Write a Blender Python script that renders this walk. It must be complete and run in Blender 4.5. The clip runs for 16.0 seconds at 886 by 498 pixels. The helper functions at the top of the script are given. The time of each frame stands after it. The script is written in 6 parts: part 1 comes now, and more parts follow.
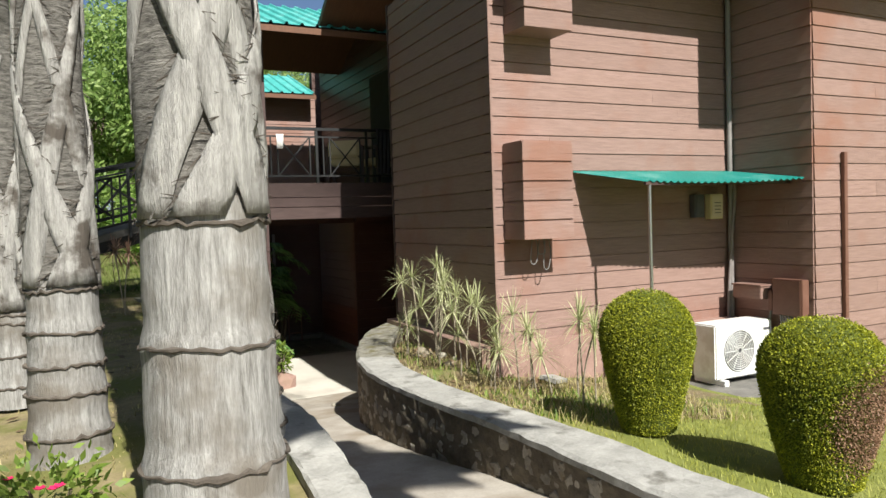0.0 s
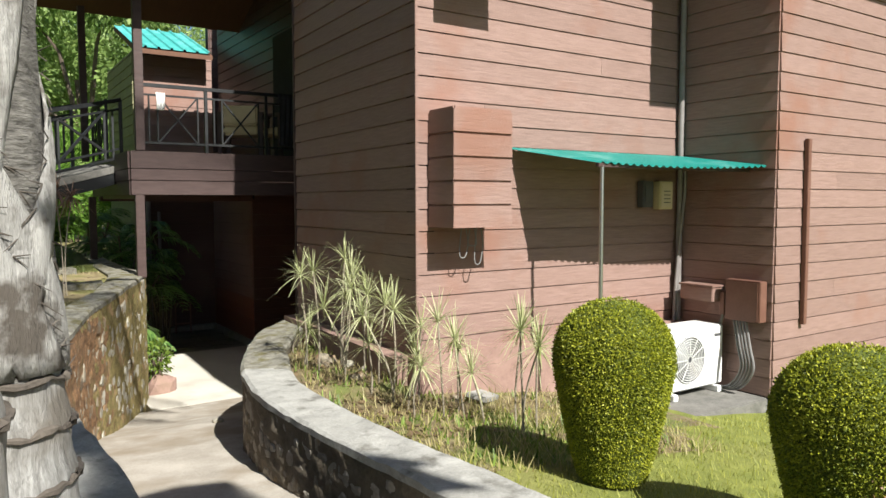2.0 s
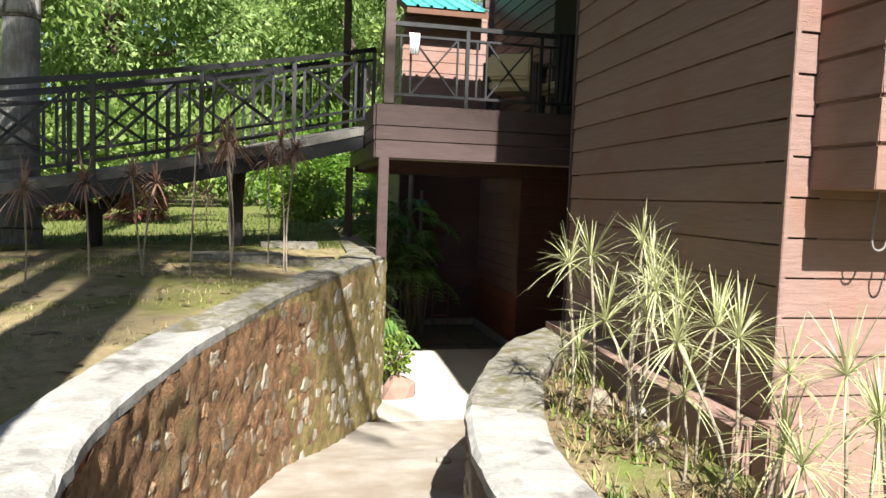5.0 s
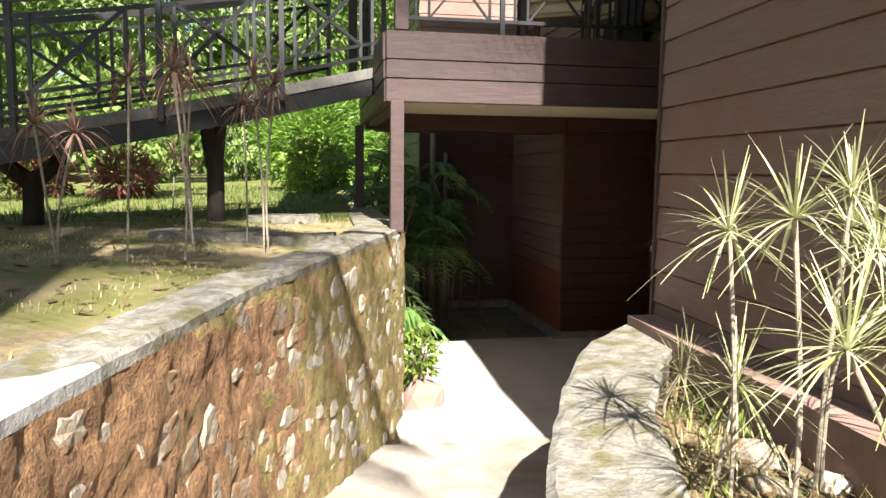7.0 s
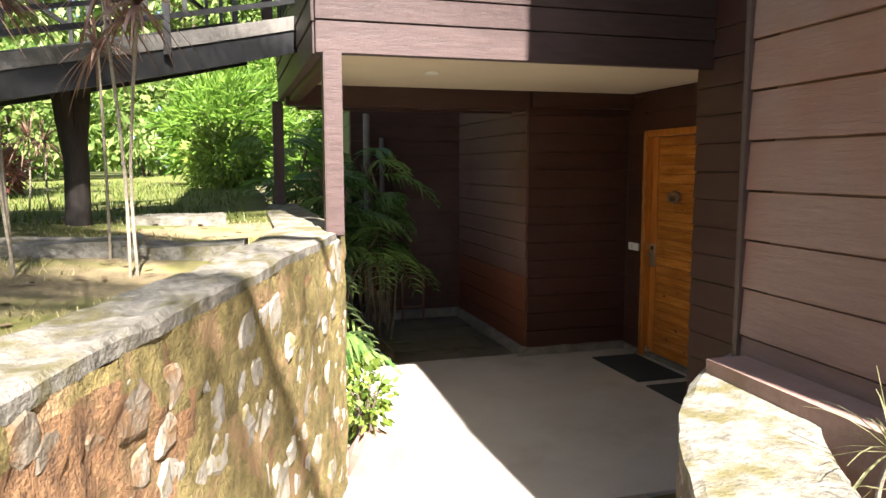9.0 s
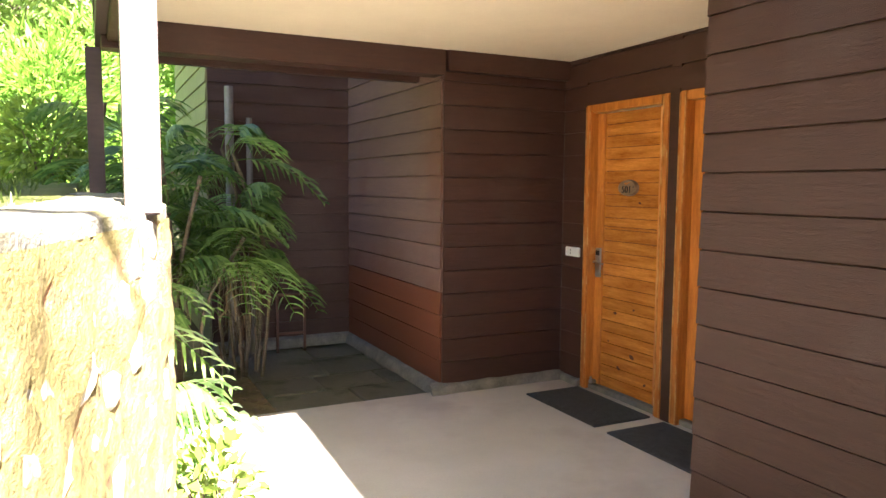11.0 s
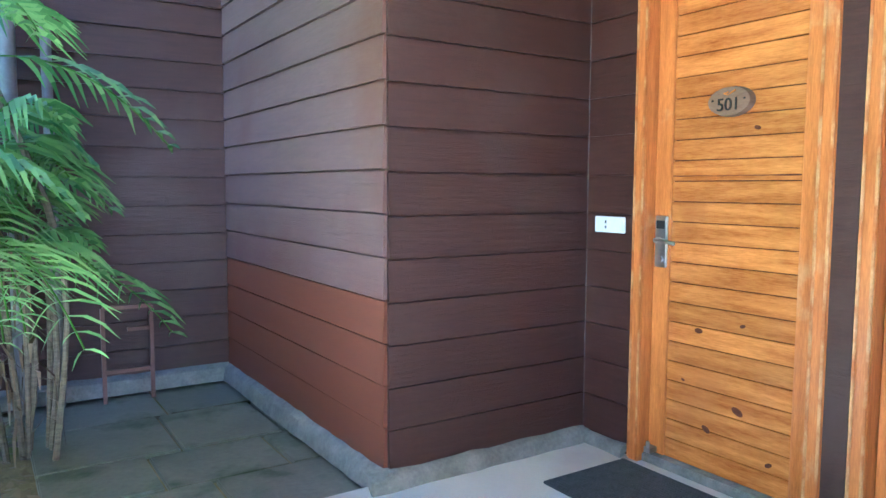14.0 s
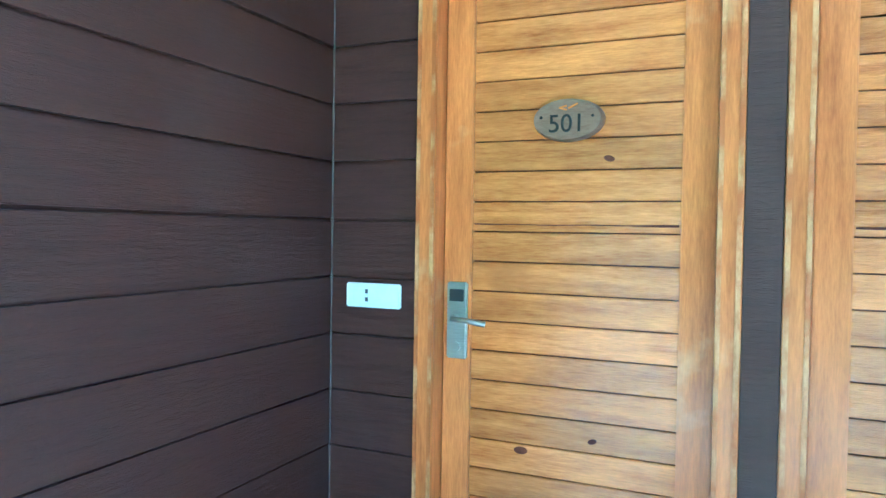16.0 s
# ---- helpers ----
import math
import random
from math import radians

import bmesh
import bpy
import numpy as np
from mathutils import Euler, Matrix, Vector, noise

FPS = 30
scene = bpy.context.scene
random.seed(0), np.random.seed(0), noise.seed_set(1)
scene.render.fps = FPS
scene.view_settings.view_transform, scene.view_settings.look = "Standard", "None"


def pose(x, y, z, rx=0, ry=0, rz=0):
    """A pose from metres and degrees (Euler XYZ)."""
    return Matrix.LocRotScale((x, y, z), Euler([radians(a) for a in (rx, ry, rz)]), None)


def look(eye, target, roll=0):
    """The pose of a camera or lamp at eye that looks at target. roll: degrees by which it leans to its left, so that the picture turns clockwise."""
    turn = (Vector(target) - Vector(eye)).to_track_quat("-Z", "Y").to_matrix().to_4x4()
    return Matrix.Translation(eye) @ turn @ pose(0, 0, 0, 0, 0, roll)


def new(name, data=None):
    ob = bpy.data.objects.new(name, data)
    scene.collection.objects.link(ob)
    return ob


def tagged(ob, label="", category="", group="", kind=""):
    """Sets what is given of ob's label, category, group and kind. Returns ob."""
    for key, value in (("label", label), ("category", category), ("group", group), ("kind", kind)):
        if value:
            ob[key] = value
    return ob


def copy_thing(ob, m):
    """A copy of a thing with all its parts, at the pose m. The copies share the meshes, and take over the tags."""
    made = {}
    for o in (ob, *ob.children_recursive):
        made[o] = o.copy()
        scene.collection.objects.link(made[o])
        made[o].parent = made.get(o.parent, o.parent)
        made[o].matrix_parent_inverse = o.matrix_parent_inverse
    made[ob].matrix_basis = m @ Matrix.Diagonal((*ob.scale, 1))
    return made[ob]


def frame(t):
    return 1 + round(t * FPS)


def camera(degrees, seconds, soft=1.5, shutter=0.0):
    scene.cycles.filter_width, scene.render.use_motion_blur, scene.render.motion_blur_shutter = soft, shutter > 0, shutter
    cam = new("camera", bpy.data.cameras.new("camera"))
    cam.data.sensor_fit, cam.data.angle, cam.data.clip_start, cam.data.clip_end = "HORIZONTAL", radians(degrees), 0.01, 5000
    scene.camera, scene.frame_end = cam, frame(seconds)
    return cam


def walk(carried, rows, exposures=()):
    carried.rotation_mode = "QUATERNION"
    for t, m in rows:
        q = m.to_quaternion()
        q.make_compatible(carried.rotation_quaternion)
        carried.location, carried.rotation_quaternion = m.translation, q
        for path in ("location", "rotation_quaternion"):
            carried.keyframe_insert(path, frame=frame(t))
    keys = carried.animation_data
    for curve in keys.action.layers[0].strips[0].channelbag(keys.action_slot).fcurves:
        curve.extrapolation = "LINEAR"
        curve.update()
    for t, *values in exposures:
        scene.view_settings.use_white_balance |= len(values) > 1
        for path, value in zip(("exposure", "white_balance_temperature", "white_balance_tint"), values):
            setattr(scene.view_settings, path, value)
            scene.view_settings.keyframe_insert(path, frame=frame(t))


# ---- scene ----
cam = camera(63.2, 16.0)
PATH = [
    (0, (1.693, 1.583, 2.316), (2.585, 3.371, 2.237), -1.9),
    (0.5, (1.735, 1.908, 2.328), (2.8, 3.599, 2.24), -1.7),
    (1, (1.838, 2.18, 2.316), (3.009, 3.797, 2.202), -1.2),
    (1.5, (2.043, 2.402, 2.326), (3.208, 4.024, 2.205), -1.3),
    (2, (2.231, 2.65, 2.311), (3.336, 4.312, 2.181), -0.1),
    (2.5, (2.428, 2.891, 2.302), (3.408, 4.63, 2.168), 0.7),
    (3, (2.639, 3.15, 2.257), (3.314, 5.03, 2.155), 2.1),
    (3.5, (2.806, 3.474, 2.199), (3.413, 5.376, 2.093), 4.2),
    (4, (2.955, 3.834, 2.109), (3.427, 5.773, 1.986), 2.2),
    (4.5, (3.016, 4.229, 2.07), (3.436, 6.18, 1.939), 2.0),
    (7, (3.318, 6.174, 1.897), (3.668, 8.131, 1.682), 0.6),
    (7.5, (3.312, 6.487, 1.88), (3.657, 8.444, 1.658), -0.1),
    (8, (3.306, 6.908, 1.874), (3.665, 8.862, 1.644), -0.1),
    (8.5, (3.313, 7.278, 1.854), (3.805, 9.203, 1.625), -0.1),
    (9, (3.392, 7.642, 1.805), (3.952, 9.549, 1.58), -0.1),
    (9.5, (3.465, 8.042, 1.748), (4.121, 9.919, 1.527), 0.1),
    (12, (4.104, 9.994, 1.356), (5.079, 11.734, 1.209), 0.2),
    (12.5, (4.292, 10.362, 1.279), (5.303, 12.081, 1.129), 0.1),
    (13, (4.457, 10.728, 1.264), (5.462, 12.45, 1.098), -0.0),
    (13.5, (4.601, 11.126, 1.223), (5.662, 12.813, 1.053), 0.0),
    (14, (4.74, 11.5, 1.203), (5.826, 13.17, 1.032), 0.2),
    (14.5, (4.872, 11.923, 1.2), (6.243, 13.371, 1.047), 0.4),
    (15, (5.022, 12.305, 1.228), (6.56, 13.582, 1.152), 0.4),
    (15.5, (5.136, 12.603, 1.234), (6.847, 13.637, 1.183), 0.5),
    (16, (5.284, 12.764, 1.23), (7.112, 13.575, 1.181), 0.9),
]
walk(cam, [(t, look(eye, target, roll)) for t, eye, target, roll in PATH],
     [(0, 1.0, 6150, 8), (3, 1.25, 6050, 8), (4.5, 1.5, 6150, 10), (7, 2.1, 6250, 14), (9.5, 2.95, 6300, 17), (12, 5.1, 6100, 16), (12.5, 5.25, 4900, 11), (13, 5.4, 4500, 10), (13.5, 5.55, 4250, 9), (14, 5.7, 4200, 6), (14.5, 5.85, 4150, -1), (15, 5.9, 4400, -13), (15.5, 5.6, 3550, -16), (16, 5.55, 3400, -15)])

# ---- light ----
SUN_EL, SUN_AZ = 44.5, 1.5          # height above the horizon; turn from -y towards +x
sun_dir = Vector((math.sin(radians(SUN_AZ)) * math.cos(radians(SUN_EL)), -math.cos(radians(SUN_AZ)) * math.cos(radians(SUN_EL)), math.sin(radians(SUN_EL))))
world = bpy.data.worlds.new("sky")
scene.world = world
world.use_nodes = True
wt = world.node_tree
sky = wt.nodes.new("ShaderNodeTexSky")
sky.sky_type, sky.sun_disc = "NISHITA", False
sky.sun_elevation, sky.sun_rotation = radians(SUN_EL), radians(180 - SUN_AZ)
sky.air_density, sky.dust_density = 0.7, 1.2
wt.links.new(sky.outputs[0], wt.nodes["Background"].inputs[0])
wt.nodes["Background"].inputs[1].default_value = 0.052
sun = new("sun", bpy.data.lights.new("sun", "SUN"))
sun.data.energy, sun.data.angle, sun.data.color = 4.7, radians(0.55), (1.0, 0.93, 0.82)
sun.matrix_world = look(sun_dir * 30, (0, 0, 0))


# ---- materials ----
def nd(nt, kind, **ins):
    n = nt.nodes.new(kind)
    for k, v in ins.items():
        n.inputs[k.replace("_", " ")].default_value = v
    return n


def surf(name, c1, c2, scale=6.0, rough=0.7, bump=0.25, fine=60.0, stretch=(1, 1, 1), c3=None, spots=2.0, edge=(0.52, 0.66),
         vary=0.0, metal=0.0, spec=0.4, dist=0.01, island=False, sheen=0.0):
    """Two-scale noise surface: c1 to c2 by a middle noise with a fine grain, c3 in broad stains; vary: brightness steps from piece to piece."""
    m = bpy.data.materials.new(name)
    m.use_nodes = True
    nt = m.node_tree
    b = nt.nodes["Principled BSDF"]
    tc = nt.nodes.new("ShaderNodeTexCoord")
    mp = nt.nodes.new("ShaderNodeMapping")
    mp.inputs["Scale"].default_value = stretch
    geo = nt.nodes.new("ShaderNodeNewGeometry")
    nt.links.new(geo.outputs["Position"], mp.inputs[0])
    n1 = nd(nt, "ShaderNodeTexNoise", Scale=scale, Detail=6.0, Roughness=0.62)
    n2 = nd(nt, "ShaderNodeTexNoise", Scale=fine, Detail=4.0, Roughness=0.7)
    n3 = nd(nt, "ShaderNodeTexNoise", Scale=spots, Detail=5.0, Roughness=0.6)
    for n in (n1, n2):
        nt.links.new(mp.outputs[0], n.inputs["Vector"])
    nt.links.new(geo.outputs["Position"], n3.inputs["Vector"])
    add = nt.nodes.new("ShaderNodeMath")
    add.operation = "MULTIPLY_ADD"
    add.inputs[1].default_value, add.inputs[2].default_value = 0.45, 0.0
    nt.links.new(n2.outputs[0], add.inputs[0])
    sm = nt.nodes.new("ShaderNodeMath")
    sm.operation = "MULTIPLY_ADD"
    sm.inputs[1].default_value = 0.75
    nt.links.new(n1.outputs[0], sm.inputs[0])
    nt.links.new(add.outputs[0], sm.inputs[2])
    ramp = nt.nodes.new("ShaderNodeValToRGB")
    ramp.color_ramp.elements[0].position, ramp.color_ramp.elements[1].position = 0.40, 0.78
    ramp.color_ramp.elements[0].color, ramp.color_ramp.elements[1].color = (*c1, 1), (*c2, 1)
    nt.links.new(sm.outputs[0], ramp.inputs[0])
    col = ramp.outputs[0]
    if c3:
        r3 = nt.nodes.new("ShaderNodeValToRGB")
        r3.color_ramp.elements[0].position, r3.color_ramp.elements[1].position = edge
        nt.links.new(n3.outputs[0], r3.inputs[0])
        mx = nt.nodes.new("ShaderNodeMixRGB")
        mx.inputs[2].default_value = (*c3, 1)
        nt.links.new(r3.outputs[0], mx.inputs[0])
        nt.links.new(col, mx.inputs[1])
        col = mx.outputs[0]
    if vary:
        src = geo.outputs["Random Per Island"] if island else nt.nodes.new("ShaderNodeObjectInfo").outputs["Random"]
        mr = nt.nodes.new("ShaderNodeMapRange")
        mr.inputs[3].default_value, mr.inputs[4].default_value = 1 - vary, 1 + vary
        nt.links.new(src, mr.inputs[0])
        hs = nt.nodes.new("ShaderNodeHueSaturation")
        nt.links.new(mr.outputs[0], hs.inputs["Value"])
        nt.links.new(col, hs.inputs["Color"])
        col = hs.outputs[0]
    nt.links.new(col, b.inputs["Base Color"])
    rr = nt.nodes.new("ShaderNodeMapRange")
    rr.inputs[3].default_value, rr.inputs[4].default_value = max(0.05, rough - 0.13), min(1, rough + 0.13)
    nt.links.new(sm.outputs[0], rr.inputs[0])
    nt.links.new(rr.outputs[0], b.inputs["Roughness"])
    b.inputs["Metallic"].default_value = metal
    b.inputs["Specular IOR Level"].default_value = spec
    if bump:
        bp = nd(nt, "ShaderNodeBump", Strength=bump, Distance=dist)
        nt.links.new(sm.outputs[0], bp.inputs["Height"])
        nt.links.new(bp.outputs[0], b.inputs["Normal"])
    return m


def leafy(name, c1, c2, trans=0.35, rough=0.5, vary=0.35, scale=1.5):
    """Thin leaf: diffuse and translucent, varied leaf by leaf and in broad patches."""
    m = bpy.data.materials.new(name)
    m.use_nodes = True
    nt = m.node_tree
    b = nt.nodes["Principled BSDF"]
    geo = nt.nodes.new("ShaderNodeNewGeometry")
    n = nd(nt, "ShaderNodeTexNoise", Scale=scale, Detail=3.0)
    nt.links.new(geo.outputs["Position"], n.inputs["Vector"])
    ad = nt.nodes.new("ShaderNodeMath")
    ad.operation = "MULTIPLY_ADD"
    ad.inputs[1].default_value, ad.inputs[2].default_value = 0.6, -0.05
    nt.links.new(geo.outputs["Random Per Island"], ad.inputs[0])
    ad2 = nt.nodes.new("ShaderNodeMath")
    ad2.operation = "MULTIPLY_ADD"
    ad2.inputs[1].default_value = 0.7
    nt.links.new(n.outputs[0], ad2.inputs[0])
    nt.links.new(ad.outputs[0], ad2.inputs[2])
    ramp = nt.nodes.new("ShaderNodeValToRGB")
    ramp.color_ramp.elements[0].position, ramp.color_ramp.elements[1].position = 0.25, 0.9
    ramp.color_ramp.elements[0].color, ramp.color_ramp.elements[1].color = (*c1, 1), (*c2, 1)
    nt.links.new(ad2.outputs[0], ramp.inputs[0])
    nt.links.new(ramp.outputs[0], b.inputs["Base Color"])
    b.inputs["Roughness"].default_value = rough
    b.inputs["Specular IOR Level"].default_value = 0.35
    tr = nt.nodes.new("ShaderNodeBsdfTranslucent")
    nt.links.new(ramp.outputs[0], tr.inputs[0])
    mix = nt.nodes.new("ShaderNodeMixShader")
    mix.inputs[0].default_value = trans
    nt.links.new(b.outputs[0], mix.inputs[1])
    nt.links.new(tr.outputs[0], mix.inputs[2])
    nt.links.new(mix.outputs[0], nt.nodes["Material Output"].inputs[0])
    return m


M = {}
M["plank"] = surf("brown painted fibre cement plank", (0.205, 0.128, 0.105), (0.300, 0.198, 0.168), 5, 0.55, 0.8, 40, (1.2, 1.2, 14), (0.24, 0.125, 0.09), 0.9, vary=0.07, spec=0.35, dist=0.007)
# plank copy for the court panel, its shade put into a darker colour
M["plank_panel"] = surf("pinkish brown painted plank, darkened for shade", (0.135, 0.078, 0.064), (0.20, 0.122, 0.102), 5, 0.5, 0.8, 40, (1.2, 1.2, 14), (0.15, 0.075, 0.055), 1.1, vary=0.07, spec=0.22, dist=0.006)
# darker plank copy: gallery shade in the colour, paler smears imitate gloss
M["plank_dark"] = surf("dark brown painted plank, shade in the colour", (0.042, 0.0175, 0.0125), (0.068, 0.029, 0.021), 5, 0.40, 0.8, 40, (1.2, 1.2, 14), (0.078, 0.047, 0.038), 1.3, (0.54, 0.76), vary=0.06, spec=0.38, dist=0.005)
M["plank_red"] = surf("red-brown painted plank", (0.13, 0.042, 0.022), (0.17, 0.058, 0.030), 5, 0.42, 0.4, 40, (1.2, 1.2, 14), vary=0.06, spec=0.45, dist=0.003)
M["backing"] = surf("dark wall backing", (0.03, 0.016, 0.012), (0.05, 0.026, 0.02), 4, 0.8, 0.2)
M["beam"] = surf("dark brown painted timber", (0.046, 0.028, 0.025), (0.078, 0.049, 0.044), 7, 0.5, 0.4, 50, (1, 1, 6), vary=0.05)
M["soffit"] = surf("cream ceiling board", (0.60, 0.50, 0.36), (0.66, 0.56, 0.41), 3, 0.7, 0.05)
M["soffit_wood"] = surf("stained brown boarded soffit", (0.10, 0.045, 0.025), (0.16, 0.075, 0.04), 5, 0.6, 0.3, 40, (12, 1, 1))
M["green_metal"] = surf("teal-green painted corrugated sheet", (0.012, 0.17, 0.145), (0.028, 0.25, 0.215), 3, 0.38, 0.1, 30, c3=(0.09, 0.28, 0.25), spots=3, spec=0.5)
# brighter copy of the green sheet: sun on the roofs is in the colour
M["roof_green_lit"] = surf("teal-green roof sheet, sunlight in the colour", (0.05, 0.30, 0.27), (0.09, 0.42, 0.38), 3, 0.42, 0.1, 30, c3=(0.16, 0.44, 0.41), spots=3, spec=0.5)
# far lawn and blades: tree shade is put into these darker greens
M["lawn_far"] = surf("olive lawn, dappled shade in the colour", (0.075, 0.095, 0.018), (0.16, 0.18, 0.04), 5, 0.95, 0.9, 90, c3=(0.17, 0.155, 0.06), spots=0.9, edge=(0.5, 0.7), dist=0.03)
M["far_blade"] = leafy("olive lawn blade, darkened for shade", (0.05, 0.085, 0.014), (0.17, 0.22, 0.045), 0.3, scale=2)
M["path"] = surf("worn beige concrete", (0.27, 0.24, 0.20), (0.46, 0.42, 0.365), 3.5, 0.85, 0.5, 70, c3=(0.27, 0.225, 0.17), spots=1.6, edge=(0.48, 0.68))
M["porch"] = surf("smooth grey-beige cement floor", (0.50, 0.47, 0.41), (0.61, 0.575, 0.51), 2.2, 0.55, 0.1, 80, c3=(0.45, 0.405, 0.35), spots=0.9)
M["wet"] = surf("dark damp slate slab", (0.10, 0.098, 0.068), (0.21, 0.20, 0.15), 3, 0.35, 0.35, 40, c3=(0.05, 0.065, 0.03), spots=3, vary=0.15)
M["kerb"] = surf("grey cement skirting", (0.12, 0.115, 0.098), (0.27, 0.255, 0.22), 9, 0.8, 0.8, 60)
M["cap"] = surf("weathered grey cement coping", (0.23, 0.225, 0.205), (0.40, 0.39, 0.36), 7, 0.9, 0.8, 55, c3=(0.12, 0.113, 0.095), spots=4.5, edge=(0.56, 0.70), dist=0.015)
M["cap_moss"] = surf("mossy weathered cement coping", (0.09, 0.083, 0.063), (0.32, 0.305, 0.255), 13, 0.95, 1.0, 55, c3=(0.125, 0.112, 0.05), spots=5.5, edge=(0.49, 0.62), dist=0.02)
M["mortar"] = surf("earthy rust-brown mortar", (0.075, 0.042, 0.024), (0.40, 0.225, 0.105), 17, 0.95, 1.0, 70, c3=(0.17, 0.125, 0.05), spots=4.2, edge=(0.52, 0.66), dist=0.03)
M["mortar_moss"] = surf("mortar overgrown with olive moss", (0.10, 0.078, 0.028), (0.34, 0.275, 0.10), 14, 0.97, 1.0, 60, c3=(0.36, 0.235, 0.12), spots=5.0, edge=(0.53, 0.64), dist=0.03)
M["stone"] = surf("pale rubble stone", (0.18, 0.145, 0.095), (0.40, 0.355, 0.275), 14, 0.9, 0.9, 70, c3=(0.24, 0.145, 0.07), spots=9, edge=(0.44, 0.58), vary=0.35, dist=0.015)
M["stone_pale"] = surf("pale whitish rubble stone", (0.23, 0.205, 0.155), (0.48, 0.455, 0.385), 12, 0.9, 0.8, 70, c3=(0.28, 0.23, 0.08), spots=9, edge=(0.56, 0.68), vary=0.25, dist=0.015)
M["stone_grey"] = surf("grey rubble stone", (0.16, 0.14, 0.115), (0.34, 0.31, 0.26), 9, 0.9, 0.7, 60, c3=(0.17, 0.13, 0.08), spots=4, vary=0.3, dist=0.015)
M["mortar_grey"] = surf("dark grey-brown mortar", (0.07, 0.058, 0.042), (0.17, 0.14, 0.10), 8, 0.95, 1.0, 40, dist=0.02)
M["plinth"] = surf("pinkish painted plinth", (0.22, 0.135, 0.11), (0.34, 0.225, 0.185), 5, 0.8, 0.4, 50, c3=(0.22, 0.15, 0.11), spots=2)
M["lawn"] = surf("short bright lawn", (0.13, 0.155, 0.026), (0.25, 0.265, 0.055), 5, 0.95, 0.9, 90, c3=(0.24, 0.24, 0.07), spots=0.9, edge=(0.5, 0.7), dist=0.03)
M["soil"] = surf("dry soil with thin moss and grass", (0.14, 0.11, 0.06), (0.32, 0.26, 0.135), 6, 0.97, 0.9, 60, c3=(0.15, 0.15, 0.04), spots=1.6, edge=(0.46, 0.58), dist=0.02)
M["bed"] = surf("planter soil with dry litter", (0.10, 0.07, 0.035), (0.27, 0.22, 0.12), 9, 0.97, 1.0, 60, c3=(0.12, 0.15, 0.03), spots=2.0, edge=(0.5, 0.62), dist=0.03)
M["trunk"] = surf("pale grey streaked palm bark", (0.125, 0.118, 0.107), (0.43, 0.42, 0.40), 4.5, 0.88, 1.0, 20, (11, 11, 1.3), c3=(0.17, 0.15, 0.125), spots=3.2, edge=(0.50, 0.68), dist=0.012)
M["sheath"] = surf("dry pale palm leaf sheath", (0.17, 0.162, 0.15), (0.50, 0.485, 0.455), 4, 0.8, 1.0, 24, (9, 9, 1.1), c3=(0.10, 0.085, 0.07), spots=4.5, edge=(0.52, 0.62), dist=0.02)
M["scar"] = surf("dark fibrous ring scar", (0.05, 0.04, 0.032), (0.13, 0.11, 0.09), 12, 0.95, 1.0, 60, dist=0.01)
M["bark"] = surf("rough tree bark", (0.08, 0.06, 0.045), (0.17, 0.13, 0.10), 8, 0.9, 1.0, 40, (4, 4, 1), dist=0.02)
M["stem"] = surf("pale thin cane stem", (0.19, 0.16, 0.115), (0.34, 0.295, 0.225), 10, 0.85, 0.5, 60, (1, 1, 6))
M["black_metal"] = surf("black painted steel", (0.010, 0.011, 0.012), (0.022, 0.023, 0.024), 8, 0.42, 0.1, 60, spec=0.5)
M["white_plastic"] = surf("white plastic", (0.72, 0.72, 0.70), (0.80, 0.80, 0.78), 4, 0.4, 0.03)
M["ac_white"] = surf("off-white enamelled steel", (0.66, 0.66, 0.64), (0.76, 0.76, 0.74), 3, 0.4, 0.05, c3=(0.60, 0.58, 0.54), spots=4)
M["dark_grille"] = surf("dark grey grille", (0.06, 0.06, 0.065), (0.10, 0.10, 0.105), 10, 0.5, 0.1)
M["steel"] = surf("brushed steel", (0.42, 0.42, 0.41), (0.55, 0.55, 0.54), 20, 0.32, 0.1, 90, (1, 1, 12), metal=1.0)
M["grey_pipe"] = surf("grey plastic pipe", (0.17, 0.15, 0.14), (0.26, 0.24, 0.23), 8, 0.55, 0.1)
M["brown_pipe"] = surf("brown painted pipe", (0.12, 0.055, 0.038), (0.17, 0.085, 0.06), 8, 0.5, 0.1)
M["cable"] = surf("grey cable", (0.13, 0.125, 0.12), (0.22, 0.215, 0.21), 12, 0.6, 0.1)
M["mat"] = surf("dark grey ribbed rubber mat", (0.035, 0.037, 0.037), (0.075, 0.078, 0.078), 30, 0.9, 0.8, 120, dist=0.01)
M["cream"] = surf("cream painted board", (0.55, 0.46, 0.27), (0.66, 0.56, 0.34), 4, 0.7, 0.1)
M["cloth_white"] = surf("white cloth", (0.70, 0.69, 0.66), (0.80, 0.79, 0.76), 6, 0.9, 0.3)
M["cloth_dark"] = surf("dark cloth", (0.012, 0.012, 0.014), (0.03, 0.03, 0.034), 6, 0.9, 0.3)
M["olive_wall"] = surf("olive painted siding", (0.20, 0.19, 0.10), (0.28, 0.27, 0.15), 5, 0.7, 0.3, vary=0.05)
M["flower"] = surf("crimson petals", (0.55, 0.01, 0.08), (0.70, 0.03, 0.14), 6, 0.6, 0.1)
M["bush"] = leafy("topiary leaf", (0.09, 0.125, 0.010), (0.40, 0.405, 0.028), 0.22, vary=0.3, scale=2.6)
# solid core colour: its dark green paints the shade between the leaves
M["bush_in"] = surf("dark green bush core, shade between leaves", (0.045, 0.062, 0.008), (0.10, 0.12, 0.014), 18, 0.9, 0.8, 60)
